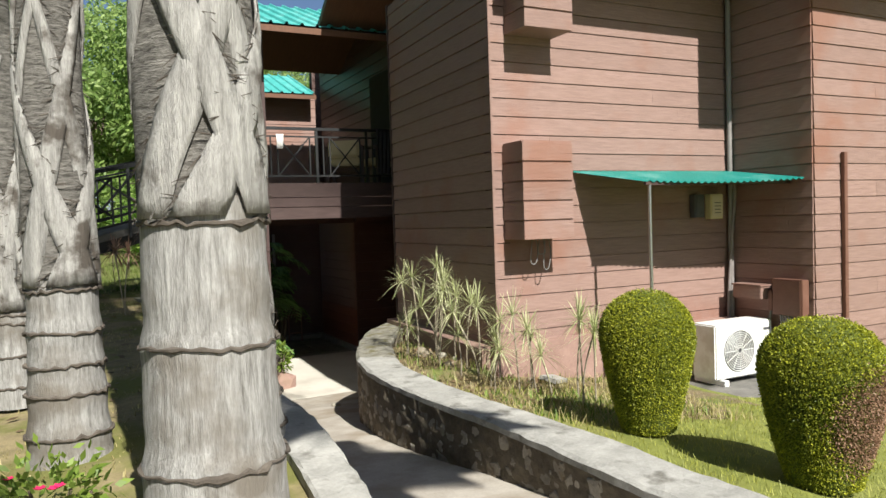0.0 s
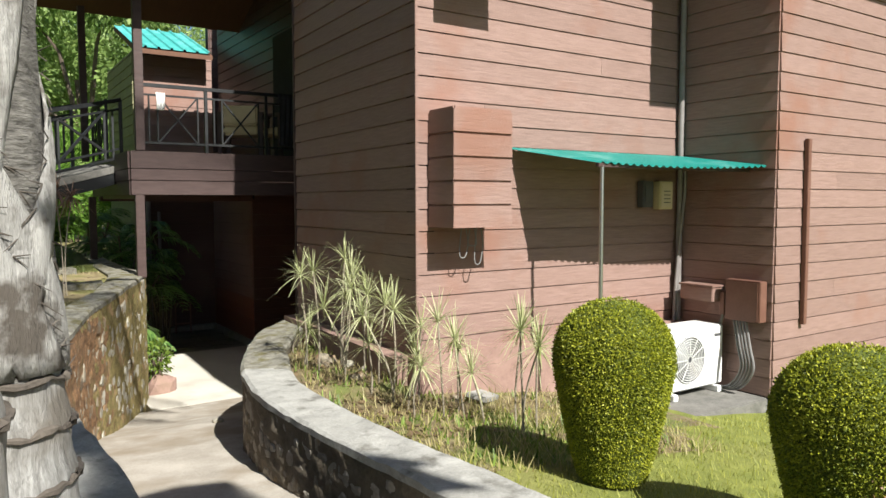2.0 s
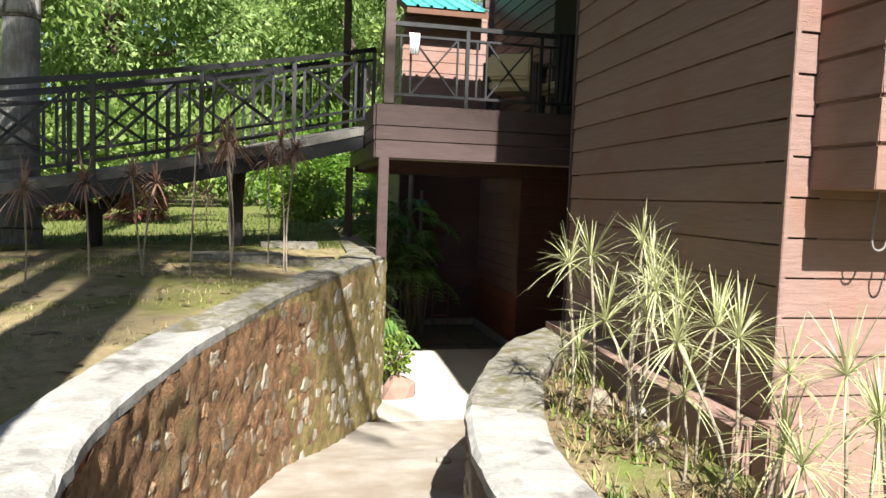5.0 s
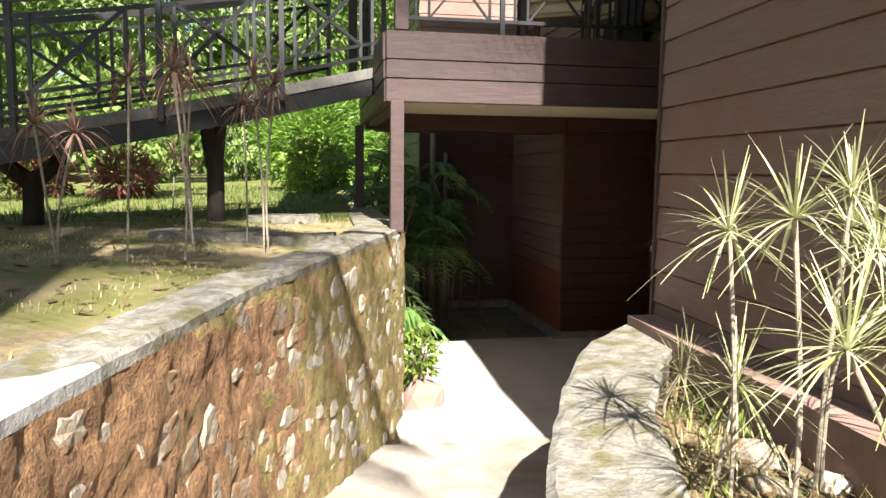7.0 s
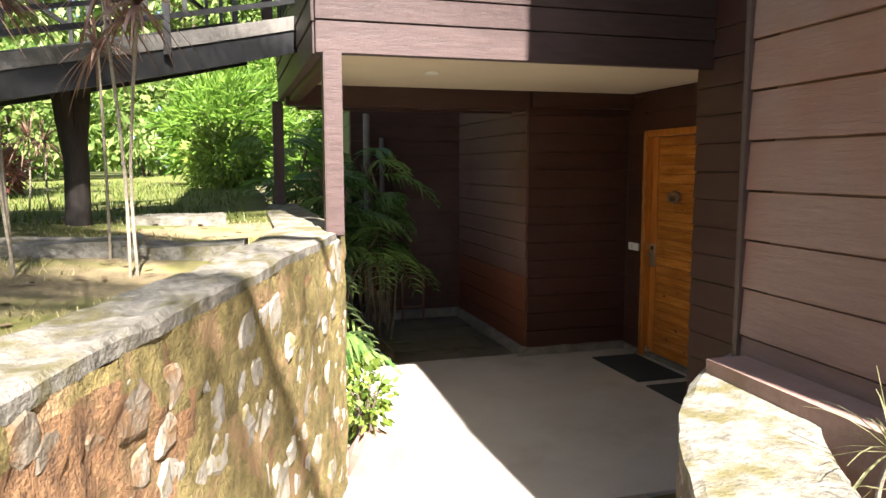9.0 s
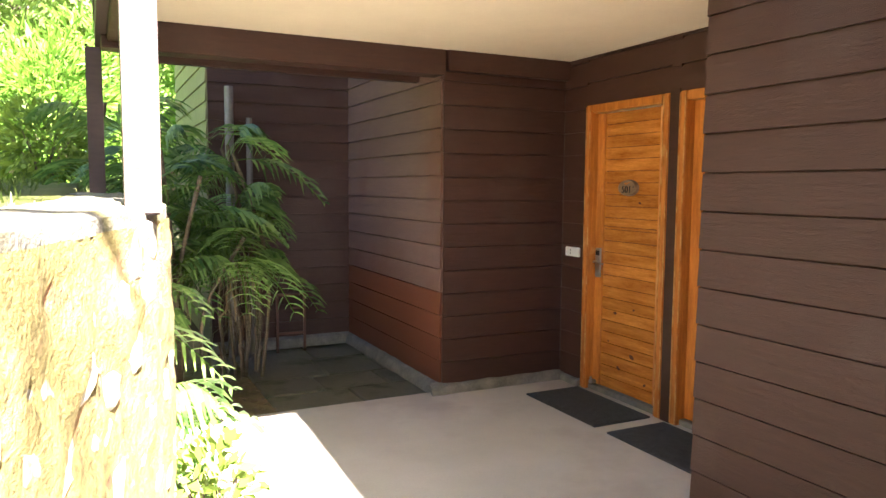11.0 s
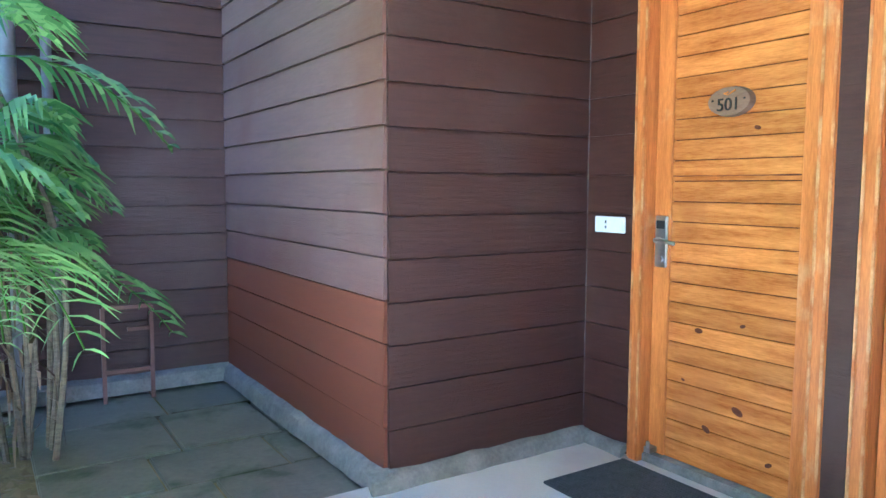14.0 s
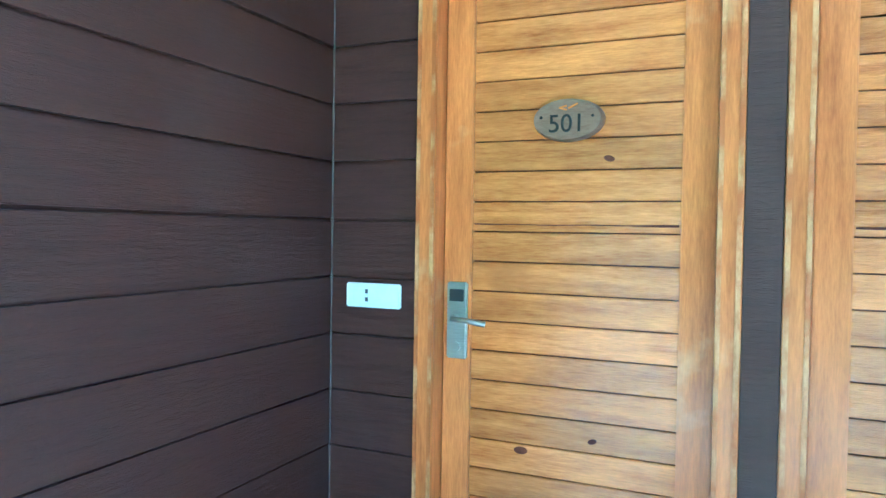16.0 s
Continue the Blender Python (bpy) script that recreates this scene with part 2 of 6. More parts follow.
M["bush_dry"] = leafy("scorched topiary leaf", (0.17, 0.10, 0.06), (0.34, 0.205, 0.13), 0.15)
M["drac"] = leafy("cream-striped strap leaf", (0.26, 0.30, 0.10), (0.64, 0.64, 0.40), 0.3, scale=3)
M["drac_low"] = leafy("olive strap leaf", (0.10, 0.105, 0.045), (0.34, 0.33, 0.17), 0.3, scale=3)
M["drac_red"] = leafy("faded red strap leaf", (0.17, 0.09, 0.065), (0.36, 0.24, 0.17), 0.3, scale=3)
M["areca"] = leafy("glossy palm leaflet", (0.05, 0.13, 0.028), (0.25, 0.39, 0.11), 0.4, 0.35)
M["frond"] = leafy("dark palm frond", (0.03, 0.07, 0.012), (0.10, 0.17, 0.03), 0.3)
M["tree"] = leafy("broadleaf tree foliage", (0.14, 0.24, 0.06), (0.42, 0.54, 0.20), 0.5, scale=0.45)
# darker copy of the tree leaf, with shade put into its colour
M["tree_dark"] = leafy("tree foliage, shade in the colour", (0.10, 0.18, 0.04), (0.31, 0.42, 0.12), 0.45, scale=0.5)
M["shrub"] = leafy("bright bamboo-like leaf", (0.05, 0.13, 0.012), (0.21, 0.36, 0.05), 0.45, scale=2)
M["red_shrub"] = leafy("dark red shrub leaf", (0.10, 0.04, 0.025), (0.22, 0.09, 0.06), 0.3)
M["weed"] = leafy("small weed leaf", (0.08, 0.14, 0.02), (0.25, 0.34, 0.06), 0.35, scale=3)
M["dry"] = leafy("dry grass blade", (0.28, 0.23, 0.10), (0.48, 0.42, 0.20), 0.3, scale=3)
M["dry_leaf"] = leafy("withered brown leaf", (0.10, 0.065, 0.035), (0.26, 0.19, 0.11), 0.2, scale=3)


def pine(name, c1, c2, c3, bright=1.0):
    """Varnished pine: long wavy grain along y, board by board."""
    m = surf(name, c1, c2, 3.2, 0.18, 0.55, 26, (7, 0.8, 9), c3, 2.0, (0.55, 0.75), vary=0.17, spec=0.75, dist=0.004)
    return m


M["pine"] = pine("varnished pine board", (0.26, 0.070, 0.008), (0.66, 0.258, 0.047), (0.40, 0.14, 0.028))
M["pine_v"] = surf("varnished pine frame", (0.29, 0.080, 0.010), (0.64, 0.235, 0.042), 3.2, 0.32, 0.12, 26, (9, 7, 0.8), (0.66, 0.40, 0.17), 2.5, (0.6, 0.75), vary=0.08, spec=0.5, dist=0.003)
M["pine_worn"] = surf("worn pale pine edge", (0.38, 0.15, 0.035), (0.68, 0.40, 0.17), 9, 0.4, 0.3, 40, (5, 5, 1.5), (0.40, 0.13, 0.025), 7, (0.46, 0.6))
M["knot"] = surf("dark pine knot", (0.05, 0.012, 0.005), (0.13, 0.035, 0.010), 40, 0.6, 0.1, spec=0.2)
M["plaque"] = surf("carved brown wooden plaque", (0.15, 0.085, 0.045), (0.24, 0.15, 0.09), 14, 0.5, 0.5, 50, (1, 1, 5))
M["bridge_concrete"] = surf("dirty grey concrete", (0.10, 0.096, 0.086), (0.21, 0.20, 0.18), 5, 0.9, 0.6, 50, c3=(0.07, 0.07, 0.055), spots=2)
M["cane"] = surf("brown-green cane", (0.07, 0.055, 0.034), (0.19, 0.155, 0.10), 10, 0.8, 0.5, 60, (1, 1, 6))
M["under_sheath"] = surf("dark cracked palm fibre", (0.03, 0.026, 0.022), (0.26, 0.245, 0.22), 7, 0.95, 1.0, 22, (2, 2, 9), dist=0.02)
M["lawn_blade"] = leafy("lawn grass blade", (0.21, 0.235, 0.035), (0.42, 0.42, 0.09), 0.35, scale=2)
M["caulk"] = surf("dirty pale filler", (0.03, 0.018, 0.014), (0.17, 0.15, 0.14), 9, 0.7, 0.3)
M["prop_wood"] = surf("dark weathered timber prop", (0.022, 0.018, 0.016), (0.06, 0.05, 0.044), 8, 0.85, 0.8, 40, (3, 3, 0.8))
M["ink"] = surf("dark painted numerals", (0.015, 0.012, 0.01), (0.03, 0.025, 0.02), 10, 0.6)


# ---- building blocks ----
def box(bm, lo, hi, m=None):
    lo, hi = Vector(lo), Vector(hi)
    c, s = (lo + hi) / 2, hi - lo
    mat = Matrix.Translation(c) @ Matrix.Diagonal((*s, 1))
    return bmesh.ops.create_cube(bm, size=1, matrix=(m @ mat) if m else mat)["verts"]


def rod(bm, a, b, r, r2=None, n=8):
    a, b = Vector(a), Vector(b)
    d = b - a
    q = d.to_track_quat("Z", "Y").to_matrix().to_4x4()
    bmesh.ops.create_cone(bm, cap_ends=True, segments=n, radius1=r, radius2=r if r2 is None else r2, depth=d.length, matrix=Matrix.Translation((a + b) / 2) @ q)


def bar(bm, a, b, w, h=None):
    """Square bar from a to b."""
    a, b = Vector(a), Vector(b)
    d = b - a
    q = d.to_track_quat("Z", "Y").to_matrix().to_4x4()
    bmesh.ops.create_cube(bm, size=1, matrix=Matrix.Translation((a + b) / 2) @ q @ Matrix.Diagonal((w, h or w, d.length, 1)))


def tube(bm, pts, r, n=8, ends=True):
    """Round tube along points; r a number or one per point."""
    pts = [Vector(p) for p in pts]
    rings = []
    for i, p in enumerate(pts):
        d = (pts[min(i + 1, len(pts) - 1)] - pts[max(i - 1, 0)]).normalized()
        u = d.cross(Vector((0.31, 0.95, 0.02)) if abs(d.y) < 0.9 else Vector((1, 0, 0))).normalized()
        v = d.cross(u)
        rr = r[i] if hasattr(r, "__len__") else r
        rings.append([bm.verts.new(p + (u * math.cos(a) + v * math.sin(a)) * rr) for a in (2 * math.pi * k / n for k in range(n))])
    for a, b in zip(rings, rings[1:]):
        for k in range(n):
            bm.faces.new((a[k], a[(k + 1) % n], b[(k + 1) % n], b[k]))
    if ends:
        bm.faces.new(rings[0][::-1])
        bm.faces.new(rings[-1])
    return rings


def mesh_of(name, bm, material, smooth=False, bevel=0.0):
    if bevel:
        bmesh.ops.bevel(bm, geom=[e for e in bm.edges if len(e.link_faces) == 2 and e.calc_face_angle(0) > 0.6], offset=bevel, segments=2, affect="EDGES", clamp_overlap=True)
    bmesh.ops.recalc_face_normals(bm, faces=bm.faces)
    me = bpy.data.meshes.new(name)
    bm.to_mesh(me)
    bm.free()
    for m in material if isinstance(material, (list, tuple)) else [material]:
        me.materials.append(m)
    if smooth:
        me.shade_smooth()
        me.set_sharp_from_angle(angle=radians(45))
    return me


def part(name, bm, material, parent=None, label="", smooth=False, bevel=0.0):
    ob = new(name, mesh_of(name, bm, material, smooth, bevel))
    if parent:
        ob.parent = parent
    if label:
        ob["label"] = label
    return ob


def pydata(name, verts, faces, material, parent=None, label="", smooth=False):
    me = bpy.data.meshes.new(name)
    me.from_pydata([tuple(v) for v in verts], [], faces)
    me.update()
    me.materials.append(material)
    if smooth:
        me.shade_smooth()
    ob = new(name, me)
    if parent:
        ob.parent = parent
    if label:
        ob["label"] = label
    return ob


def thing(name, label, category, at=(0, 0, 0), group=""):
    ob = tagged(new(name), label, category, group)
    ob.location = at
    return ob


def structure(name, bm, material, label, category, smooth=False, bevel=0.0):
    return tagged(part(name, bm, material, None, "", smooth, bevel), label, category, kind="structure")


def lerp(a, b, t):
    return a + (b - a) * t


def curve_at(table, v):
    """Piecewise-linear table of (v, value)."""
    if v <= table[0][0]:
        return table[0][1]
    for (a, p), (b, q) in zip(table, table[1:]):
        if v <= b:
            return lerp(p, q, (v - a) / (b - a))
    return table[-1][1]


def smooth_line(pts, per=8):
    """Catmull-Rom through points."""
    pts = [Vector(p) for p in pts]
    out = []
    for i in range(len(pts) - 1):
        p0, p1, p2, p3 = pts[max(i - 1, 0)], pts[i], pts[i + 1], pts[min(i + 2, len(pts) - 1)]
        for k in range(per):
            t = k / per
            out.append(0.5 * (2 * p1 + (p2 - p0) * t + (2 * p0 - 5 * p1 + 4 * p2 - p3) * t * t + (3 * p1 - p0 - 3 * p2 + p3) * t ** 3))
    out.append(pts[-1])
    return out


# ---- ground ----
RIGHT_OUT = smooth_line([(4.42, 2.2, 0), (4.08, 3.0, 0), (3.92, 3.85, 0), (3.90, 4.6, 0), (3.88, 5.3, 0), (3.81, 5.9, 0), (3.765, 6.6, 0), (3.775, 7.1, 0), (3.86, 7.65, 0), (4.03, 8.17, 0), (4.21, 8.6, 0), (4.42, 9.03, 0), (4.62, 9.36, 0), (4.83, 9.62, 0), (5.14, 9.9, 0), (5.44, 10.05, 0)])
RIGHT_IN = smooth_line([(4.76, 2.2, 0), (4.42, 3.0, 0), (4.25, 3.85, 0), (4.23, 4.6, 0), (4.19, 5.2, 0), (4.11, 5.8, 0), (4.075, 6.5, 0), (4.08, 7.1, 0), (4.18, 7.6, 0), (4.30, 7.95, 0), (4.45, 8.4, 0), (4.59, 8.65, 0), (4.79, 9.0, 0), (4.93, 9.2, 0), (5.08, 9.36, 0), (5.2, 9.45, 0)])
LEFT_OUT = smooth_line([(2.58, 3.9, 0), (2.63, 4.4, 0), (2.66, 5.2, 0), (2.6, 6.1, 0), (2.57, 6.8, 0), (2.7, 7.7, 0), (2.87, 8.4, 0), (3.08, 9.2, 0), (3.33, 9.85, 0), (3.6, 10.6, 0), (3.97, 11.62, 0), (3.98, 12.4, 0), (3.96, 14.5, 0)])
LEFT_IN = smooth_line([(2.40, 3.9, 0), (2.43, 4.4, 0), (2.46, 5.2, 0), (2.43, 6.1, 0), (2.33, 6.8, 0), (2.45, 7.7, 0), (2.62, 8.4, 0), (2.84, 9.2, 0), (3.07, 9.85, 0), (3.33, 10.6, 0), (3.6, 11.7, 0), (3.64, 12.4, 0), (3.66, 14.5, 0)])
PATH_Z = [(-2, 1.12), (2.0, 1.04), (3.5, 0.93), (6.2, 0.66), (8.0, 0.50), (9.1, 0.34), (10.2, 0.10), (11.0, 0.0), (40, 0.0)]
LEFT_TOP = [(2.0, 1.15), (3.9, 1.30), (5.0, 1.38), (8.0, 1.41), (11.5, 1.475), (14.5, 1.48)]
RIGHT_TOP = 1.09


def x_on(line, y):
    for a, b in zip(line, line[1:]):
        if (a.y - y) * (b.y - y) <= 0 and a.y != b.y:
            return lerp(a.x, b.x, (y - a.y) / (b.y - a.y))
    return line[0].x if y < line[0].y else line[-1].x


def left_z(x, y):
    far = max(0.0, min(1.0, (y - 9) / 10))
    return curve_at(LEFT_TOP, y) - 0.05 + 0.10 * far + 0.05 * math.sin(x * 0.9 + 1) * math.sin(y * 0.7) - 0.03 * max(0, min(4, 2 - x)) + 0.03 * max(0.0, y - 20)


def right_z(x, y):
    return max(0.1, 0.97 - 0.13 * (x - 4.2)) - 0.035 * max(0.0, 4.5 - y) + (0.06 if y > 7.2 else 0.0)


def path_left(y):
    """Left edge of the path before the wall begins."""
    return lerp(2.5, 0.6, min(1.0, max(0.0, (3.9 - y) / 2.2)))


def ground_z(x, y):
    if y > 11.1 and x > 3.8:
        return -0.3 if x < 12 else 0.05
    lx = (x_on(LEFT_OUT, y) + x_on(LEFT_IN, y)) / 2 if y > 3.9 else path_left(y)
    if x < lx:
        return left_z(x, y) if y > 3.9 else lerp(curve_at(PATH_Z, y) - 0.03, left_z(x, y), min(1.0, (lx - x) / 0.9))
    if y < 10.1:
        rx = (x_on(RIGHT_OUT, y) + x_on(RIGHT_IN, y)) / 2 if y > 2.2 else 4.6
        if x > rx:
            return right_z(x, y)
    return curve_at(PATH_Z, y) - 0.03


def axis(lo, hi, step, far):
    a = [lo + step * i for i in range(int((hi - lo) / step) + 1)]
    g, s = [], step
    v = 0.0
    while v < far:
        s *= 1.35
        v += s
        g.append(v)
    return [lo - v for v in reversed(g)] + a + [hi + v for v in g]


def build_ground():
    xs, ys = axis(-4.0, 13.0, 0.1, 900), axis(-3.0, 24.0, 0.1, 900)
    verts, faces, mats = [], [], []
    for y in ys:
        for x in xs:
            cx, cy = max(-4, min(13, x)), max(-3, min(24, y))
            z = ground_z(cx, cy)
            off = max(abs(x - cx), abs(y - cy))
            verts.append((x, y, z + 0.015 * noise.noise((x * 2, y * 2, 0)) - (0.4 * min(1, off / 20) if x > cx else 0)))
    w = len(xs)
    for j in range(len(ys) - 1):
        for i in range(w - 1):
            faces.append((j * w + i, j * w + i + 1, (j + 1) * w + i + 1, (j + 1) * w + i))
            x, y = (xs[i] + xs[i + 1]) / 2, (ys[j] + ys[j + 1]) / 2
            k = 0
            if x < 3.98:
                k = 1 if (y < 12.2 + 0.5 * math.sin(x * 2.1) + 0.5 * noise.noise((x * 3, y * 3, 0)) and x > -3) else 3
            elif y > 10.2:
                k = 1
            elif y > 5.75 + 0.25 * math.sin(x * 4) and x < 6.9:
                k = 2
            elif y > 2.2 and x < x_on(RIGHT_IN, min(9.4, y)):
                k = 1
            mats.append(k)
    me = bpy.data.meshes.new("ground")
    me.from_pydata(verts, [], faces)
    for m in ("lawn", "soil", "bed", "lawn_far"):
        me.materials.append(M[m])
    me.polygons.foreach_set("material_index", mats)
    me.shade_smooth()
    return tagged(new("ground", me), "sloping garden ground of lawn, dry soil and planter earth", "ground", kind="structure")


build_ground()


def ribbon(left, right, zl, zr, n=60, y0=None, y1=None):
    verts, faces = [], []
    for i in range(n + 1):
        y = lerp(y0, y1, i / n)
        for k in range(7):
            x = lerp(left(y), right(y), k / 6)
            verts.append((x, y, lerp(zl(y), zr(y), k / 6) + 0.006 * noise.noise((x * 1.3, y * 1.3, 3))))
    for i in range(n):
        for k in range(6):
            a = i * 7 + k
            faces.append((a, a + 1, a + 8, a + 7))
    return verts, faces


def path_z(y):
    return curve_at(PATH_Z, y)


v, f = ribbon(lambda y: x_on(LEFT_OUT, y) - 0.1 if y > 3.9 else path_left(y), lambda y: x_on(RIGHT_OUT, y) + 0.1 if y > 2.2 else max(2.9, 4.52 - (2.2 - y) * 1.3), path_z, path_z, 100, -6.0, 11.0)
tagged(pydata("path", v, f, M["path"], smooth=True), "sloping worn concrete footpath between low stone walls", "path", kind="structure")
bm = bmesh.new()
box(bm, (3.9, 11.0, -0.25), (7.3, 14.02, 0.0))
structure("floor", bm, M["porch"], "smooth grey-beige cement porch floor", "floor", bevel=0.004)

# ---- walls ----
EXPO = 0.172
TOP_A = 4.95


def plank_mesh(length, h, wedge=0.020):
    """One lapped plank along +x, its foot on z = 0, its face towards -y."""
    n = max(1, int(length / 0.5))
    verts, faces = [], []
    for i in range(n + 1):
        x = length * i / n
        j = 0.0012 * noise.noise((x * 3, h, length))
        g = min(0.021, h * 0.3)      # groove left open under the plank above
        verts += [(x, 0, 0), (x, -wedge, j), (x, -wedge, 0.006 + j), (x, -0.011, h - g), (x, -0.001, h - g + 0.001), (x, 0, h)]
    for i in range(n):
        a, b = i * 6, i * 6 + 6
        for k in range(6):
            l = (k + 1) % 6
            faces.append((a + k, b + k, b + l, a + l))
    faces += [(5, 4, 3, 2, 1, 0), tuple(n * 6 + k for k in range(6))]
    me = bpy.data.meshes.new("plank")
    me.from_pydata(verts, [], faces)
    me.update()
    return me


PLANKED = []   # walls to be clad at the end of the file


def wall(name, a, b, z0, z1, label, thick=0.15, material=None, clad=None, first=None, splits=(), lift=0.0, expo=EXPO):
    """A wall from a to b; its outer face lies to the right of the way a to b. clad: list of (up to z, material) for the planks."""
    a, b = Vector((*a, 0)), Vector((*b, 0))
    d = (b - a).normalized()
    out = Vector((d.y, -d.x, 0))
    bm = bmesh.new()
    L = (b - a).length
    m = Matrix.Translation(a) @ Matrix(((d.x, -out.x, 0, 0), (d.y, -out.y, 0, 0), (0, 0, 1, 0), (0, 0, 0, 1)))
    box(bm, (0, 0.0, z0), (L, thick, z1), m)
    ob = structure(name, bm, material or M["backing"], label, "wall")
    if clad:
        PLANKED.append((ob, m, L, z0 + lift, z1, clad, first if first is not None else z0 + lift, splits, expo))
    return ob


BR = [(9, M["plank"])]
# DK: the darkened copy for walls under and behind the gallery
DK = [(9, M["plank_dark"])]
wall("wall_south", (5.05, 7.24), (8.03, 7.24), 0.5, TOP_A, "brown horizontal plank wall in full sun", clad=BR, first=2.589 - 9 * 0.165, splits=(0.62, 1.9), lift=0.62, expo=0.165)
wall("wall_west", (5.145, 9.77), (5.05, 7.24), 0.2, TOP_A, "brown horizontal plank wall in shade", clad=BR, first=2.07 - 6 * EXPO, lift=0.82)
wall("wall_return", (8.03, 7.24), (8.03, 6.22), 0.3, TOP_A, "brown plank wall of the inner corner in shade", clad=BR, first=2.589 - 12 * 0.165, lift=0.3, expo=0.165)
wall("wall_front", (8.03, 6.22), (11.35, 6.22), 0.2, TOP_A, "brown horizontal plank wall in full sun", clad=BR, first=2.589 - 12 * 0.165, splits=(0.95, 2.3), lift=0.34, expo=0.165)
wall("wall_east", (11.35, 6.22), (11.35, 16.0), 0.0, TOP_A, "brown plank end wall", clad=BR, first=2.60 - 12 * EXPO, lift=0.34)
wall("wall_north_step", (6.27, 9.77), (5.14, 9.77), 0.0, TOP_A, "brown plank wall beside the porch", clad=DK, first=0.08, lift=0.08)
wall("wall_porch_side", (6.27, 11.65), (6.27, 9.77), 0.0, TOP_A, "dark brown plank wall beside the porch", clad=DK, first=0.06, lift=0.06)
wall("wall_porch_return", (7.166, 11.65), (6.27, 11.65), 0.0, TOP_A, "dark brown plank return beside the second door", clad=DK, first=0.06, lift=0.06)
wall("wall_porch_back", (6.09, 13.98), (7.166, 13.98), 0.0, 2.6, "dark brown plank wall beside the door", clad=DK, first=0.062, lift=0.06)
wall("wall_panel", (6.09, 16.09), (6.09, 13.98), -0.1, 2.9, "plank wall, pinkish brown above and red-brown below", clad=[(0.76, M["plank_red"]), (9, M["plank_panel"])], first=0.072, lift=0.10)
# lighter planks above 2.9 put the sun on the upper part into colour
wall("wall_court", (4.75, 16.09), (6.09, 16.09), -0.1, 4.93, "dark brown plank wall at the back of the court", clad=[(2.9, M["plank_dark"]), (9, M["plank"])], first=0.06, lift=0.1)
wall("wall_court_upper", (6.1, 16.3), (7.3, 16.3), 2.9, 5.7, "dark plank wall behind the gallery", clad=DK, first=2.92)
wall("wall_court_side", (4.75, 18.6), (4.75, 16.09), -0.1, 4.93, "olive plank side wall in sun", clad=[(9, M["olive_wall"])], first=0.06, lift=0.1)
wall("wall_upper_deck", (6.2, 16.0), (6.2, 11.65), 2.9, 5.85, "dark brown plank wall of the upper gallery", clad=DK, first=2.92)
wall("wall_far_east", (11.35, 18.6), (4.75, 18.6), -0.1, 4.93, "brown rear wall", clad=None)

# door wall: pieces round two openings
DOOR_X = 7.166
D1, D2 = (12.805, 13.675), (11.82, 12.72)
HEAD = 2.145
bm = bmesh.new()
for lo, hi in (((DOOR_X, D1[1], 0), (DOOR_X + 0.15, 13.98, 2.6)), ((DOOR_X, D2[1], 0), (DOOR_X + 0.15, D1[0], 2.6)), ((DOOR_X, 11.65, 0), (DOOR_X + 0.15, D2[0], 2.6)),
               ((DOOR_X, D1[0], HEAD), (DOOR_X + 0.15, D1[1], 2.6)), ((DOOR_X, D2[0], HEAD), (DOOR_X + 0.15, D2[1], 2.6))):
    box(bm, lo, hi)
wall_doors = structure("wall_doors", bm, M["backing"], "dark brown plank wall with two pine doors", "wall")
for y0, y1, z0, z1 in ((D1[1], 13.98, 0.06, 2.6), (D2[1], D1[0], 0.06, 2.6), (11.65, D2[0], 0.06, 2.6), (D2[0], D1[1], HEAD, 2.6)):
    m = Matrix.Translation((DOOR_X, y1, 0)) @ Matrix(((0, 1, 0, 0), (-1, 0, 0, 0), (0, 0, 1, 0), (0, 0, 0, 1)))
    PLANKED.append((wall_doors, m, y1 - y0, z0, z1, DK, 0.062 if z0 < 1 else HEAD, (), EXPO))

# plinths under the planks
bm = bmesh.new()
box(bm, (4.96, 7.13, 0.3), (8.03, 7.235, 1.17))
structure("plinth_south", bm, M["plinth"], "pinkish painted concrete plinth under the sunny wall", "plinth", bevel=0.01)
bm = bmesh.new()
vs = [bm.verts.new((x, y, z)) for z in (0.3, 1.14) for x, y in ((4.87, 7.236), (5.03, 7.236), (5.125, 9.74), (4.965, 9.74))]
for f in ((3, 2, 1, 0), (4, 5, 6, 7), (0, 1, 5, 4), (1, 2, 6, 5), (2, 3, 7, 6), (3, 0, 4, 7)):
    bm.faces.new([vs[k] for k in f])
structure("plinth_west", bm, M["plinth"], "pinkish painted concrete ledge along the shaded wall", "plinth", bevel=0.01)
bm = bmesh.new()
box(bm, (8.1, 6.08, 0.1), (11.4, 6.24, 0.56))
structure("plinth_front", bm, M["plinth"], "brown painted concrete plinth", "plinth", bevel=0.01)
bm = bmesh.new()
box(bm, (9.5, 5.84, 0.1), (11.42, 6.078, 0.70))
structure("plinth_ledge", bm, M["brown_pipe"], "dark brown painted ledge along the sunny wall foot", "plinth", bevel=0.012)
# corner trims
for n, x, y, z0 in (("trim_corner", 5.05, 7.24, 1.2), ("trim_inner", 5.14, 9.77, 1.0)):
    bm = bmesh.new()
    box(bm, (x - 0.024, y - (0.024 if n == "trim_corner" else -0.002), z0), (x + (0.0 if n == "trim_corner" else 0.05), y + (0.0 if n == "trim_corner" else 0.03), TOP_A))
    structure(n, bm, M["beam"] if n == "trim_inner" else M["plank"], "narrow brown corner trim", "trim", bevel=0.003)


